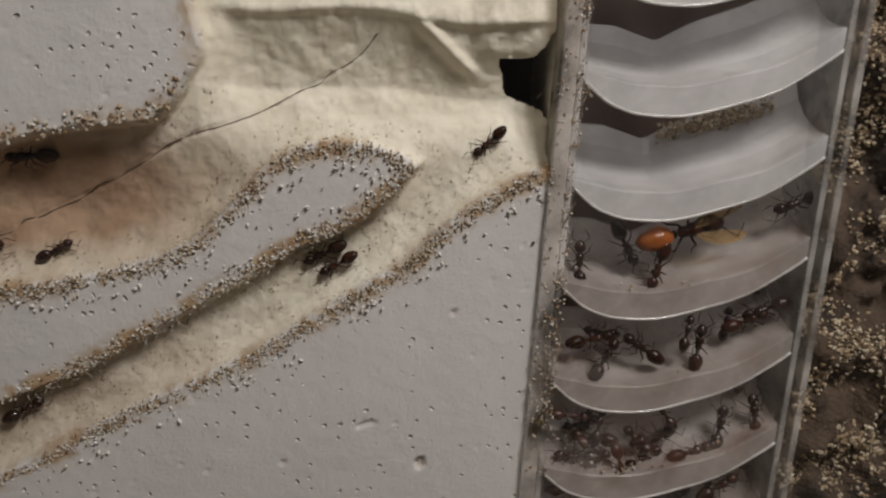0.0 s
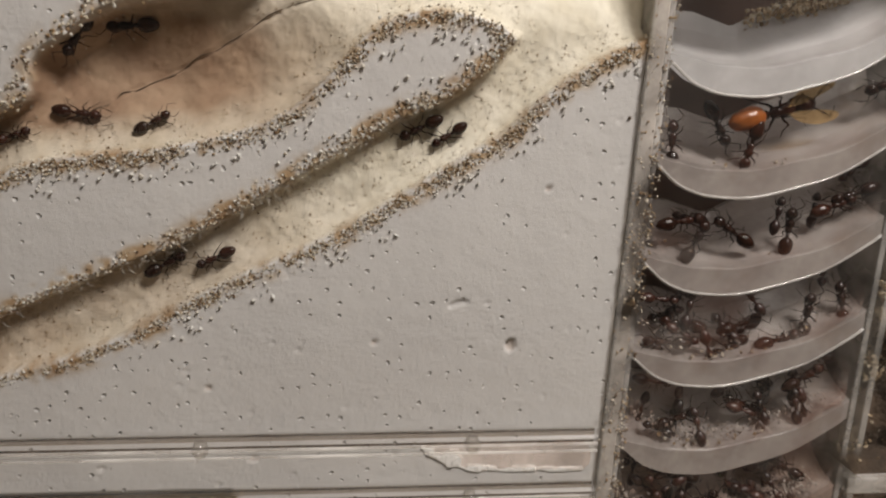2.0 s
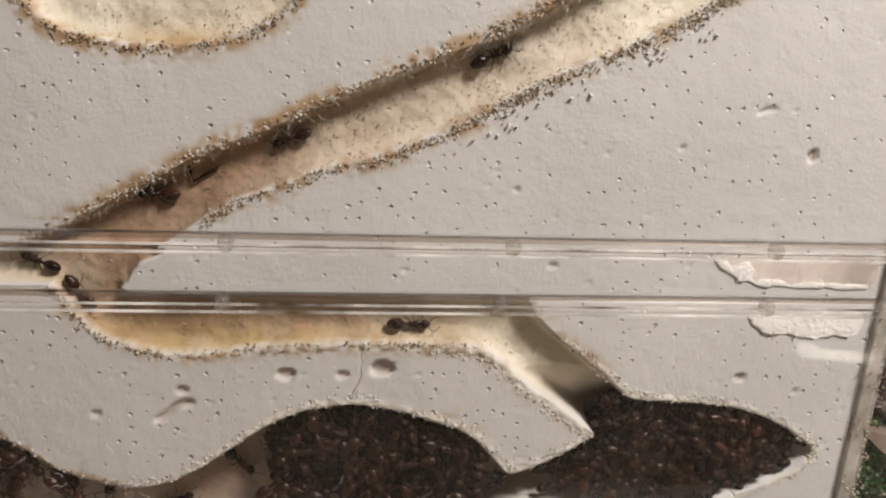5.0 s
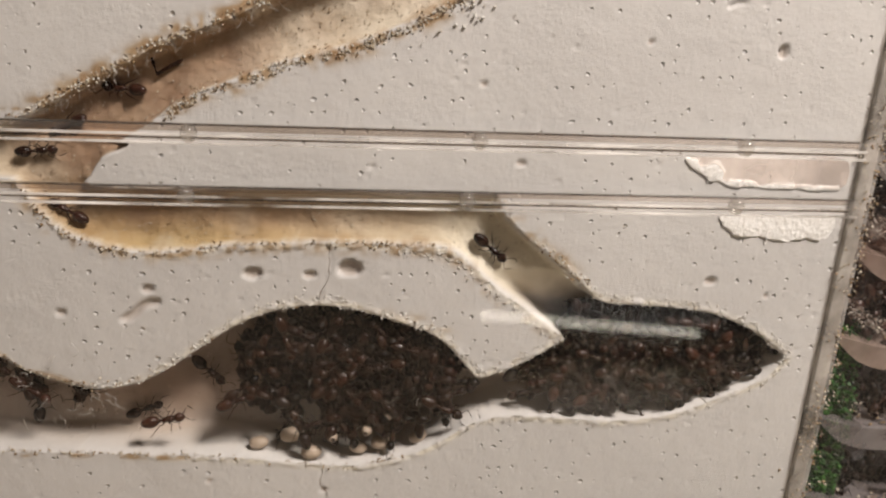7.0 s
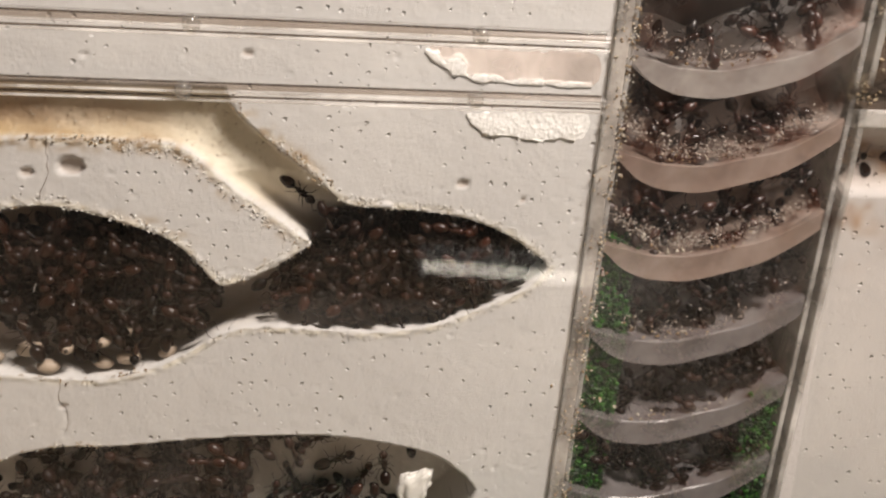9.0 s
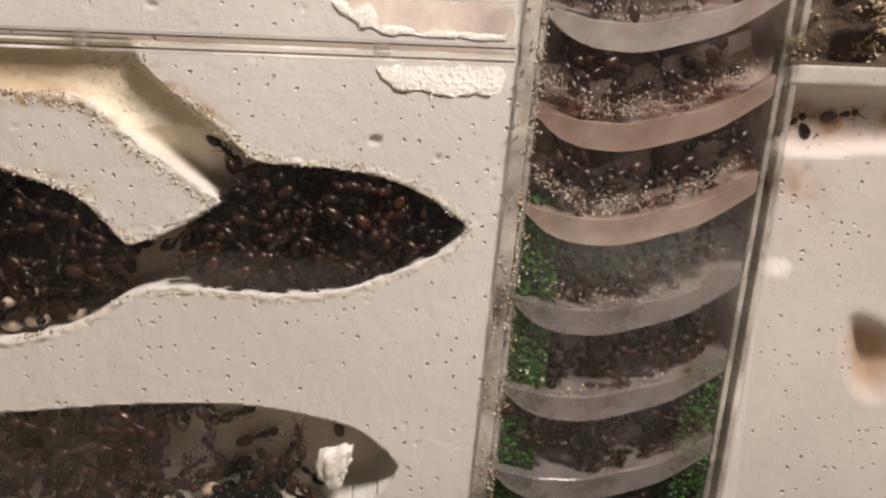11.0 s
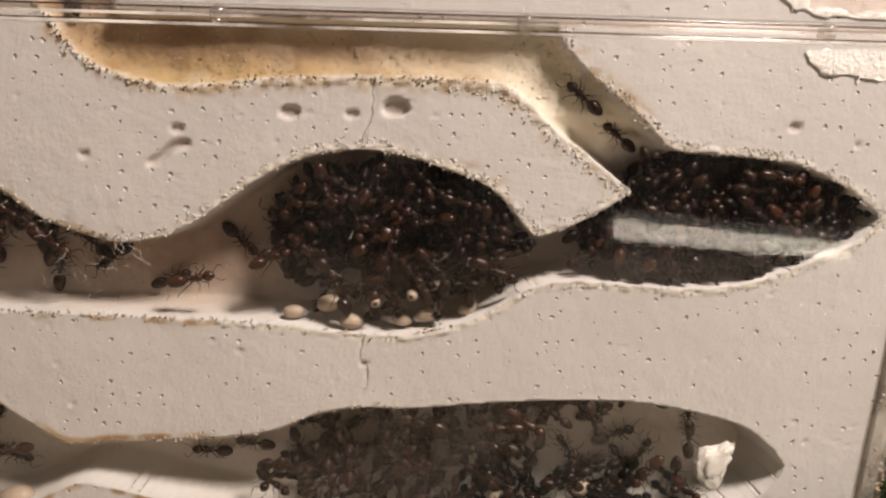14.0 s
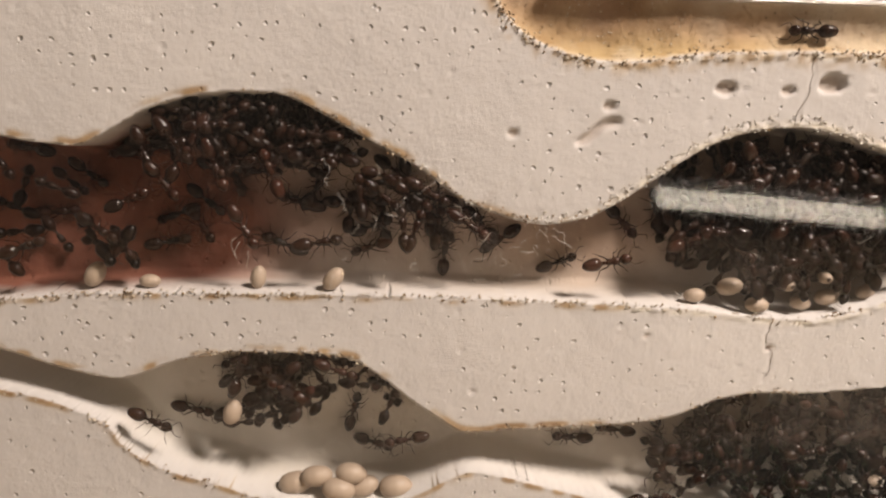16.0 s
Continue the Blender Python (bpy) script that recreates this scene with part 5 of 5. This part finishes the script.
# the crowds: each chamber has a dense part
def crowd(count, x, z, rx, rz, seed, label, glass=0.5, lean=0.0):
    r = random.Random(seed)
    made = []
    tries = 0
    while len(made) < count and tries < 9000:
        tries += 1
        a, q = r.uniform(0, math.tau), math.sqrt(r.random())
        px, pz = x + rx * q * math.cos(a), z + rz * q * math.sin(a) + lean * rx * q * math.cos(a)
        if reach_at(px, pz) < 2.6 or any(math.hypot(px - u, pz - v) < 2.4 for u, v, _ in made):
            continue
        on_glass = r.random() < glass
        heading = r.uniform(0, 360)
        cx, cz = math.cos(radians(heading)), math.sin(radians(heading))
        if on_glass and min(reach_at(px + k * cx, pz + k * cz) for k in (-5.0, -3.2, 3.8, 5.0)) < 1.0:
            continue
        size = r.uniform(0.85, 1.1)
        ob = ant(px, pz, heading, "glass" if on_glass else "wall", size, r.randrange(0, 2) if r.random() < 0.85 else 2, None, label)
        made.append((px, pz, ob))
        if r.random() < 0.35:
            y = -1.45 if on_glass else depth_at(px, pz) + 0.05
            face = "glass" if on_glass else "wall"
            rows = []
            for t in (0.0, 3.2, 7.1, 9.8, 13.0, 16.0):
                rows.append((t + (r.uniform(-0.8, 0.8) if 0 < t < 16 else 0), stance(px + r.uniform(-0.9, 0.9), y, pz + r.uniform(-0.7, 0.7), heading + r.uniform(-22, 22), face)))
            WALKERS.append((ob, rows))


crowd(54, -18, 37.5, 27, 11.5, 1, "dark ant in a dense crowd filling the pointed chamber", 0.6)
crowd(50, -81, 34.5, 25, 12.5, 2, "dark ant in a dense crowd filling the middle chamber", 0.55)
crowd(26, -181, 46.5, 22, 6.5, 3, "dark ant in a dense crowd under the chamber roof", 0.5)
crowd(12, -150, 35, 16, 6, 4, "dark ant in the wide brood chamber", 0.4)
crowd(34, -64, -15, 42, 9, 5, "dark ant in a dense crowd on the chamber floor", 0.35)
crowd(9, -58, -1.5, 34, 2.5, 6, "dark ant under the roof of the long lower chamber", 0.4)
crowd(6, -178, 4, 9, 3, 7, "dark ant in the small lower chamber", 0.4)


def ant_mass(name, spots, seed, label):
    """The uncounted ants behind, as one dark heap of small bodies."""
    r = random.Random(seed)
    bodies = [lifted(lathe(GASTER[::2] + [GASTER[-1]], 7), 1.3), lifted(lathe(THORAX[1::2], 6), 1.25), lifted(lathe(HEAD, 7), 1.25)]
    legs, feelers = limb_paths(seed)
    bodies += [tube(p[1:], (0.12, 0.10, 0.08, 0.05), 3) for p in legs[::3]]
    verts, faces = [], []
    for x, z, rx, rz, n in spots:
        done = tries = 0
        while done < n and tries < n * 30:
            tries += 1
            a, q = r.uniform(0, math.tau), math.sqrt(r.random()) * r.uniform(0.72, 1.22)
            px, pz = x + rx * q * math.cos(a), z + rz * q * math.sin(a)
            reach = reach_at(px, pz)
            if reach < 1.1:
                continue
            # the neck between the two crowded chambers stays nearly free
            if -58 < px < -45.5 and pz > 20 and r.random() < 0.88:
                continue
            done += 1
            back = depth_at(px, pz)
            # many cling close behind the glass
            y = max(2.0, back * r.uniform(0.1, 0.4)) if r.random() < 0.5 else back - r.uniform(0.0, 0.62) * back
            m = stance(px, min(y, back), pz, r.uniform(0, 360), "wall", r.uniform(0.82, 1.02) * (0.55 if reach < 1.3 else 0.75 if reach < 2.4 else 1.0), r.uniform(-50, 50))
            for v, f in bodies:
                k = len(verts)
                verts += [tuple(m @ Vector(p)) for p in v]
                faces += [tuple(i + k for i in q2) for q2 in f]
    tagged(new(name, mesh_of(name, verts, faces, HEAP)), label, "ants", kind="stuff")


ant_mass("ant_mass", [(-20, 38.5, 26, 10.5, 160), (-34, 34, 14, 5, 26), (-20, 29.5, 26, 4.5, 50), (-3, 38, 8, 4.5, 16), (3, 38.6, 5, 2.6, 14)], 11, "heap of dark ants packed in the pointed chamber")
ant_mass("ant_mass", [(-80, 35, 22, 12, 185), (-64, 33, 7, 6, 22), (-80, 24, 17, 5, 30), (-98, 33, 8, 8, 12)], 12, "heap of dark ants packed in the middle chamber")
ant_mass("ant_mass", [(-181, 48, 18, 4.5, 75), (-218, 34, 8, 10, 8), (-204, 26, 8, 3, 5), (-160, 40, 16, 4, 8)], 13, "heap of dark ants hanging under the chamber roof")
ant_mass("ant_mass", [(-76, -15, 30, 9, 60), (-62, -21, 38, 4.5, 46), (-56, -0.5, 40, 2.4, 28), (-34, -18, 22, 6, 12), (-92, -12, 14, 7, 14)], 14, "heap of dark ants in the long lower chamber")
ant_mass("ant_mass", [(-178, 2.5, 5, 5, 9), (-173, -1, 6, 5, 11), (-181, -3, 4, 4, 4), (-164, 4.5, 8, 2.5, 8), (-156, -1, 4, 3, 4)], 15, "heap of dark ants in the small lower chamber")


def condensation():
    """Mist inside the glass over damp chambers, also standing in for light on walls."""
    xs, zs = np.arange(-238, 14, 1.5), np.arange(-44, 60, 1.5)
    X, Z = np.meshgrid(xs, zs)
    m = 0.02 * blob(X, Z, -62, -12, 66, 17) + 0.015 * blob(X, Z, -170, -6, 36, 16) + 0.015 * blob(X, Z, -158, 30, 34, 14) + 0.05 * blob(X, Z, -27, 28.5, 20, 4)
    m = np.clip(m * (1 + 0.9 * value_noise(X, Z, 8, 61) + 0.7 * value_noise(X, Z, 3, 62)), 0, 1)
    h, w = X.shape
    idx = np.arange(h * w).reshape(h, w)
    q = np.stack([idx[:-1, :-1].ravel(), idx[:-1, 1:].ravel(), idx[1:, 1:].ravel(), idx[1:, :-1].ravel()], 1)
    q = q[m.ravel()[q].max(1) > 0.015]
    me = mesh_of("condensation", np.stack([X, np.full(X.shape, -1.3), Z], -1).reshape(-1, 3) * MM, q, MIST)
    col = np.repeat(m.reshape(-1, 1), 4, 1).astype(np.float32)
    me.color_attributes.new("mist", "FLOAT_COLOR", "POINT").data.foreach_set("color", col.ravel())
    tagged(new("condensation", me), "faint grey mist inside the glass, also lightening the walls", "condensation", kind="stuff")


condensation()


# ---- brood, blobs and threads ----
def cocoon(x, z, heading, size, dark_end=False, y=None):
    ob = new("cocoon")
    v, f = lathe([(-1.9, 0.1), (-1.8, 0.5), (-1.4, 0.95), (-0.7, 1.22), (0.2, 1.28), (1.0, 1.1), (1.6, 0.7), (1.85, 0.3), (1.9, 0.1)], 14)
    part("shell", mesh_of("shell", v, f, COCOON), ob)
    if dark_end:
        v, f = lathe([(1.75, 0.5), (1.95, 0.42), (2.02, 0.1)], 10)
        part("tip", mesh_of("tip", v, f, SOIL), ob, "dark tip")
    y = depth_at(x, z) - 1.25 * size if y is None else y
    if dark_end:
        ob.matrix_basis = pose(x * MM, y * MM, z * MM, 0, 0, -90 + heading) @ Matrix.Diagonal((size, size, size, 1))
    else:
        ob.matrix_basis = pose(x * MM, y * MM, z * MM, 0, -heading, 0) @ Matrix.Diagonal((size, size, size, 1))
    tagged(ob, "pale cream ant cocoon lying on the chamber floor", "cocoon", "cocoons in the nest")


for x, z, a, s in [(-179.3, 22.4, 80, 1.15), (-166, 22.5, 50, 1.3), (-207.3, 22.8, 60, 1.35), (-184.5, -2.7, 75, 1.35), (-73.8, 25, 30, 0.95), (-74.6, 19.4, 5, 1.3), (-93.3, 21.2, 10, 1.35), (-100, 19.6, 5, 1.1),
                   (-173.8, -18.2, 10, 1.8), (-165.4, -18.2, -10, 1.75), (-161, -18.9, 15, 1.7), (-154.7, -19, 0, 1.8), (-169.6, -16.2, 5, 1.65), (-163.2, -15.8, -5, 1.65), (-42.6, -17.2, 10, 1.2), (-60, -18.5, 30, 1.0),
                   (-89, 18.4, 0, 1.2), (-79.5, 18.2, -10, 1.1), (-67, 20.6, 30, 1.1), (-198, 21.6, 0, 1.0)]:
    cocoon(x, z - 0.9, a, s * 0.95, y=2.6 + 1.4 * math.sin(x))
cocoon(-84.6, 21.6, 12, 0.85, True, 0.2)
cocoon(-77.6, 23.0, -8, 0.85, True, 0.2)


def pale_blob():
    bm = bmesh.new()
    bmesh.ops.create_icosphere(bm, subdivisions=4, radius=1.0)
    for v in bm.verts:
        p = v.co.copy()
        v.co = Vector((p.x * 3.3, p.y * 1.1, p.z * 5.0)) * (1 + 0.34 * noise.noise(p * 1.9) + 0.22 * noise.noise(p * 4.5)) * MM
        v.co.x -= 1.7 * MM * (1 - p.z * p.z)
    ob = new("food_blob", bm_mesh("food_blob", bm, FOOD))
    ob.matrix_basis = pose(-15.2 * MM, 2.2 * MM, -11.8 * MM, 0, 14, 0)
    tagged(ob, "pale lump of food against the chamber wall", "food")


pale_blob()


def threads():
    """Fine pale hairs on the glass and along the tunnel roof."""
    r = random.Random(4)
    verts, faces = [], []

    def hair(x, y, z, length, bend, heading):
        path, a = [], heading
        for k in range(7):
            path.append((x, y + 0.15 * math.sin(k), z))
            a += r.uniform(-bend, bend)
            x, z = x + length / 6 * math.cos(a), z + length / 6 * math.sin(a)
        v, f = tube(path, (0.05,) * 7, 3)
        k = len(verts)
        verts.extend(v)
        faces.extend(tuple(i + k for i in q) for q in f)

    line = spline(UPPER_ROOF, 8)
    for _ in range(150):
        x, z = line[r.randrange(20, len(line) - 10)]
        hair(x + r.uniform(-0.6, 0.6), r.uniform(0.3, 2.0), z + r.uniform(-0.3, 0.6), r.uniform(1.2, 3.0), 0.7, r.uniform(-2.6, -0.5))
    for x0, x1, z0, z1, n in ((-168, -128, 22, 42, 40), (-98, -62, 22, 46, 4), (-186, -180, 24, 26, 3)):
        for _ in range(n):
            hair(r.uniform(x0, x1), -1.3, r.uniform(z0, z1), r.uniform(1.5, 4.5), 1.1, r.uniform(0, 6.28))
    tagged(new("mould_threads", mesh_of("mould_threads", verts, faces, WHITE_GRAIN)), "fine pale threads in the tunnels and on the glass", "mould", kind="stuff")


threads()


# ---- what lives in the tower ----
def tower_ant(x, z, heading, size=0.95, style=0, w=6.0, label="dark ant in a bowl of the acrylic tower"):
    return ant(x, z, heading, "wall", size, style, w, label)


def winged_ant():
    ob = make_ant(7, ANT_RED, AMBER, stance(49.3, 5.4, 143.8, 14, "wall", 1.9))
    m = mat_pane("wing", (0.92, 0.80, 0.60), 0.15, 0.45, 0.08, (0.70, 0.52, 0.30))
    for side in (1, -1):
        outline = spline([(0.6, side * 0.3), (1.6, side * 1.3), (3.4, side * 2.0), (5.2, side * 1.9), (5.6, side * 1.3), (4.0, side * 0.7), (1.8, side * 0.3)], 4)
        bm = bmesh.new()
        top = [bm.verts.new((x * MM, y * MM, (2.2 - 0.05 * x) * MM)) for x, y in outline]
        low = [bm.verts.new((x * MM, y * MM, (2.14 - 0.05 * x) * MM)) for x, y in outline]
        n = len(top)
        bm.faces.new(top), bm.faces.new(low[::-1])
        for i in range(n):
            bm.faces.new((top[i], top[(i + 1) % n], low[(i + 1) % n], low[i]))
        part("wing", bm_mesh("wing", bm, m, False), ob, "amber see-through wing")
    tagged(ob, "large amber winged ant in a bowl of the tower", "ant", "ants in the nest")


winged_ant()
for i, (x, z, a) in enumerate([(38.4, 141.2, -60), (69.6, 149.1, 200), (44.1, 137.3, 255), (29.8, 138, 90), (42.3, 121.5, 145), (53, 121.9, 82), (62.9, 126.4, 20), (32.7, 123.4, 10), (35.1, 119.8, 60), (66, 128.5, 200),
                               (33.6, 103.2, 170), (30.3, 99.8, 175), (46.3, 102.9, 20), (59, 105, 80), (53.5, 100.2, 15), (44.3, 98, 30), (65.8, 107.3, 100), (34, 84, 20), (48, 86, 160), (60, 92, 30), (40, 66, 20), (58, 72, 150),
                               (66, 52, 120), (46, 45, 10), (36, 48, 60)]):
    tower_ant(x, z, a, 1.08, i, 4.6 - 0.8 * (i % 3))


def tower_mass():
    """Uncounted ants, crumbs and moss behind the tower's front panel."""
    r = random.Random(21)
    bodies = [lifted(lathe(GASTER[::2] + [GASTER[-1]], 7), 1.3), lifted(lathe(THORAX[1::2], 6), 1.25), lifted(lathe(HEAD, 7), 1.25)]
    bodies += [tube(p[1:], (0.14, 0.12, 0.09, 0.06), 3) for p in limb_paths(22)[0]]
    for mat, rows in ((HEAP_RED, ((2, 4), (3, 10), (4, 18), (5, 30), (6, 36))), (HEAP, ((7, 50), (8, 60), (9, 64), (10, 64), (11, 64)))):
        verts, faces = [], []
        for k in [k for k, n in rows for _ in range(n)]:
            u, w = r.uniform(8, 46), r.uniform(1.5, 9.5)
            v = 171.2 - 18.38 * (k + 1) + 3.2 + np.interp(u, [4, 16, 31, 49], [3, -3, -1, 9]) + r.uniform(0.3, 11.0)
            m = TOWER @ stance(u, w, v, r.uniform(0, 360), "wall", r.uniform(0.8, 1.0), r.uniform(-50, 50))
            for vv, f in bodies:
                j = len(verts)
                verts += [tuple(m @ Vector(p)) for p in vv]
                faces += [tuple(i + j for i in q) for q in f]
        tagged(new("ant_mass", mesh_of("ant_mass", verts, faces, mat)), "heap of reddish ants and refuse in the tower bowls" if mat is HEAP_RED else "heap of dark ants packed in the lower tower bowls", "ants", kind="stuff")
    white, ws, dirt, ds = [], [], [], []
    for k, n in ((3, 60), (4, 300), (5, 1100), (6, 900), (7, 120)):
        for _ in range(n):
            u = r.uniform(5.5, 46) if r.random() < 0.7 else r.gauss(20, 7)
            v = 171.2 - 18.38 * (k + 1) + 5.2 + np.interp(u, [4, 16, 31, 49], [2, -4, -2, 8]) + abs(r.gauss(0, 1.7))
            p = TOWER @ Vector((u * MM, r.uniform(0, 2.5) * MM, v * MM))
            white.append(tuple(p / MM)), ws.append(r.uniform(0.12, 0.34))
    for k in range(1, 9):
        for _ in range(45 if k > 2 else 14):
            u = r.gauss(20, 9) if r.random() < 0.6 else r.choice((3.0, 2.2, 4.6)) + r.gauss(0, 0.5)
            v = 171.2 - 18.38 * (k + 1) + (5.0 + np.interp(u, [4, 16, 31, 49], [1.5, -4.6, -2.4, 8]) if u > 6 else r.uniform(-6, 12)) + abs(r.gauss(0, 0.6))
            p = TOWER @ Vector((u * MM, r.uniform(-0.5, 1.0) * MM, v * MM))
            dirt.append(tuple(p / MM)), ds.append(r.uniform(0.2, 0.5))
    for _ in range(2200):
        v = r.uniform(-55, 195)
        if noise.noise(Vector((v * 0.11, 3.1, 0))) + 0.35 * r.random() < 0.05:
            continue
        u = r.choice((0.4, 1.4, 2.9, 3.6, 4.4)) + r.gauss(0, 0.35)
        dirt.append(tuple(TOWER @ Vector((u * MM, r.uniform(-1.5, -0.7) * MM, v * MM)) / MM)), ds.append(r.uniform(0.12, 0.34))
    # dried scraps along the rear edge of an upper bowl
    tan, tan_s = [], []
    for u0, u1, v0, v1, n in ((23, 44, 163.5, 169.5, 700), (6, 11, 171.5, 172.5, 160)):
        for _ in range(n):
            k = min(max(r.gauss(0.5, 0.25), 0), 1)
            p = TOWER @ Vector(((u0 + (u1 - u0) * k) * MM, r.uniform(9.5, 12.5) * MM, (v0 + (v1 - v0) * k + r.gauss(0, 0.9)) * MM))
            tan.append(tuple(p / MM)), tan_s.append(r.uniform(0.2, 0.6))
    grains("food_crumbs", tan, tan_s, SAND, "tan dried scraps on an upper tower bowl")
    grains("white_crumbs", white, ws, CRUST, "pale grey-brown crumbs heaped in the tower bowls")
    grains("brown_crumbs", dirt, ds, GRAIN, "brown crumbs along the tower lips and walls")
    tufts, ts = [], []
    for _ in range(24000):
        if r.random() < 0.78:
            u, v, w = 4.5 + 8.2 * r.random() ** 1.3, r.uniform(-55, 46), r.uniform(1.5, 7)
            if v > 28 and r.random() < (v - 28) / 20:
                continue
        else:
            u, v, w = 49.0 - 7.0 * r.random() ** 1.4, r.uniform(-55, 14), r.uniform(0, 6)
        p = TOWER @ Vector((u * MM, w * MM, v * MM))
        tufts.append(tuple(p / MM)), ts.append(r.uniform(0.35, 0.75))
    tagged(grains("moss", tufts, ts, MOSS, "bright green moss growing in the lower tower"), category="moss")


tower_mass()


def tower_mist():
    """Damp haze and brown smears on the inside of the tower's front panel, above each lip."""
    us, vs = np.arange(5, 49, 1.0), np.arange(-55, 175, 0.8)
    U, V = np.meshgrid(us, vs)
    lip = np.interp(U, [4.3, 8.2, 11.5, 15.5, 22.8, 30.9, 39.1, 46.9, 49.2], [0.2, -2.9, -4.3, -5.0, -4.75, -2.4, 0.8, 6.2, 8.2]) + 5.0
    above = (V - lip - 171.2) % 18.38
    m = np.exp(-(above / 3.5) ** 2) * (0.12 + 0.25 * np.clip((U - 15) / 30, 0, 1))
    m *= np.clip((150 - V) / 60, 0.42, 1) * np.clip((V - 10) / 60, 0.45, 1) * (1 + 1.0 * value_noise(U, V, 7, 71) + 0.8 * value_noise(U, V, 2.2, 72))
    m = np.clip(m + 0.26 * np.clip((V - 30) / 50, 0.15, 1) * np.clip(value_noise(U, V, 9, 73) + 0.6 * value_noise(U, V, 3, 74) - 0.05, 0, 1) * np.clip((140 - V) / 40, 0, 1), 0, 0.8)
    m *= 1 - 0.85 * np.clip((13 - U) / 4, 0, 1) * np.clip((55 - V) / 10, 0, 1)
    h, w = U.shape
    idx = np.arange(h * w).reshape(h, w)
    q = np.stack([idx[:-1, :-1].ravel(), idx[:-1, 1:].ravel(), idx[1:, 1:].ravel(), idx[1:, :-1].ravel()], 1)
    q = q[m.ravel()[q].max(1) > 0.015]
    me = mesh_of("condensation", np.stack([U, np.full(U.shape, -0.6), V], -1).reshape(-1, 3) * MM, q, SMEAR)
    me.color_attributes.new("mist", "FLOAT_COLOR", "POINT").data.foreach_set("color", np.repeat(m.reshape(-1, 1), 4, 1).astype(np.float32).ravel())
    ob = tagged(new("condensation", me), "whitish damp haze and brown smears inside the tower front", "condensation", kind="stuff")
    ob.matrix_basis = TOWER


tower_mist()


def moss_bounce():
    """Unseen green moss added on the table before the nest, tinting light from below."""
    r = random.Random(31)
    pts, sz = [], []
    for _ in range(5000):
        pts.append((r.uniform(-60, 150), r.uniform(-95, -8), -61.5 + r.uniform(0, 4))), sz.append(r.uniform(1.2, 3.2))
    tagged(grains("moss", pts, sz, MOSS, "unseen green moss bed under the nest, added to tint the light"), category="moss")


moss_bounce()
for i, (x, z, a) in enumerate([(73.5, 61, 30), (80, 52, 190), (84, 63, 10), (78, 57, 300)]):
    ant(x, z, a, "wall", 0.95, i, 6.0, "dark ant in the chamber of the second block")


def motions():
    """Everything that walks."""
    for ob, rows in WALKERS:
        rows = sorted(rows, key=lambda r: r[0])
        if rows[-1][0] < 16.0:
            rows.append((16.0, rows[-1][1]))
        walk(ob, rows)
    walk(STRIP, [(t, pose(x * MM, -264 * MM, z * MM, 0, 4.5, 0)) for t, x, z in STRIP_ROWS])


motions()
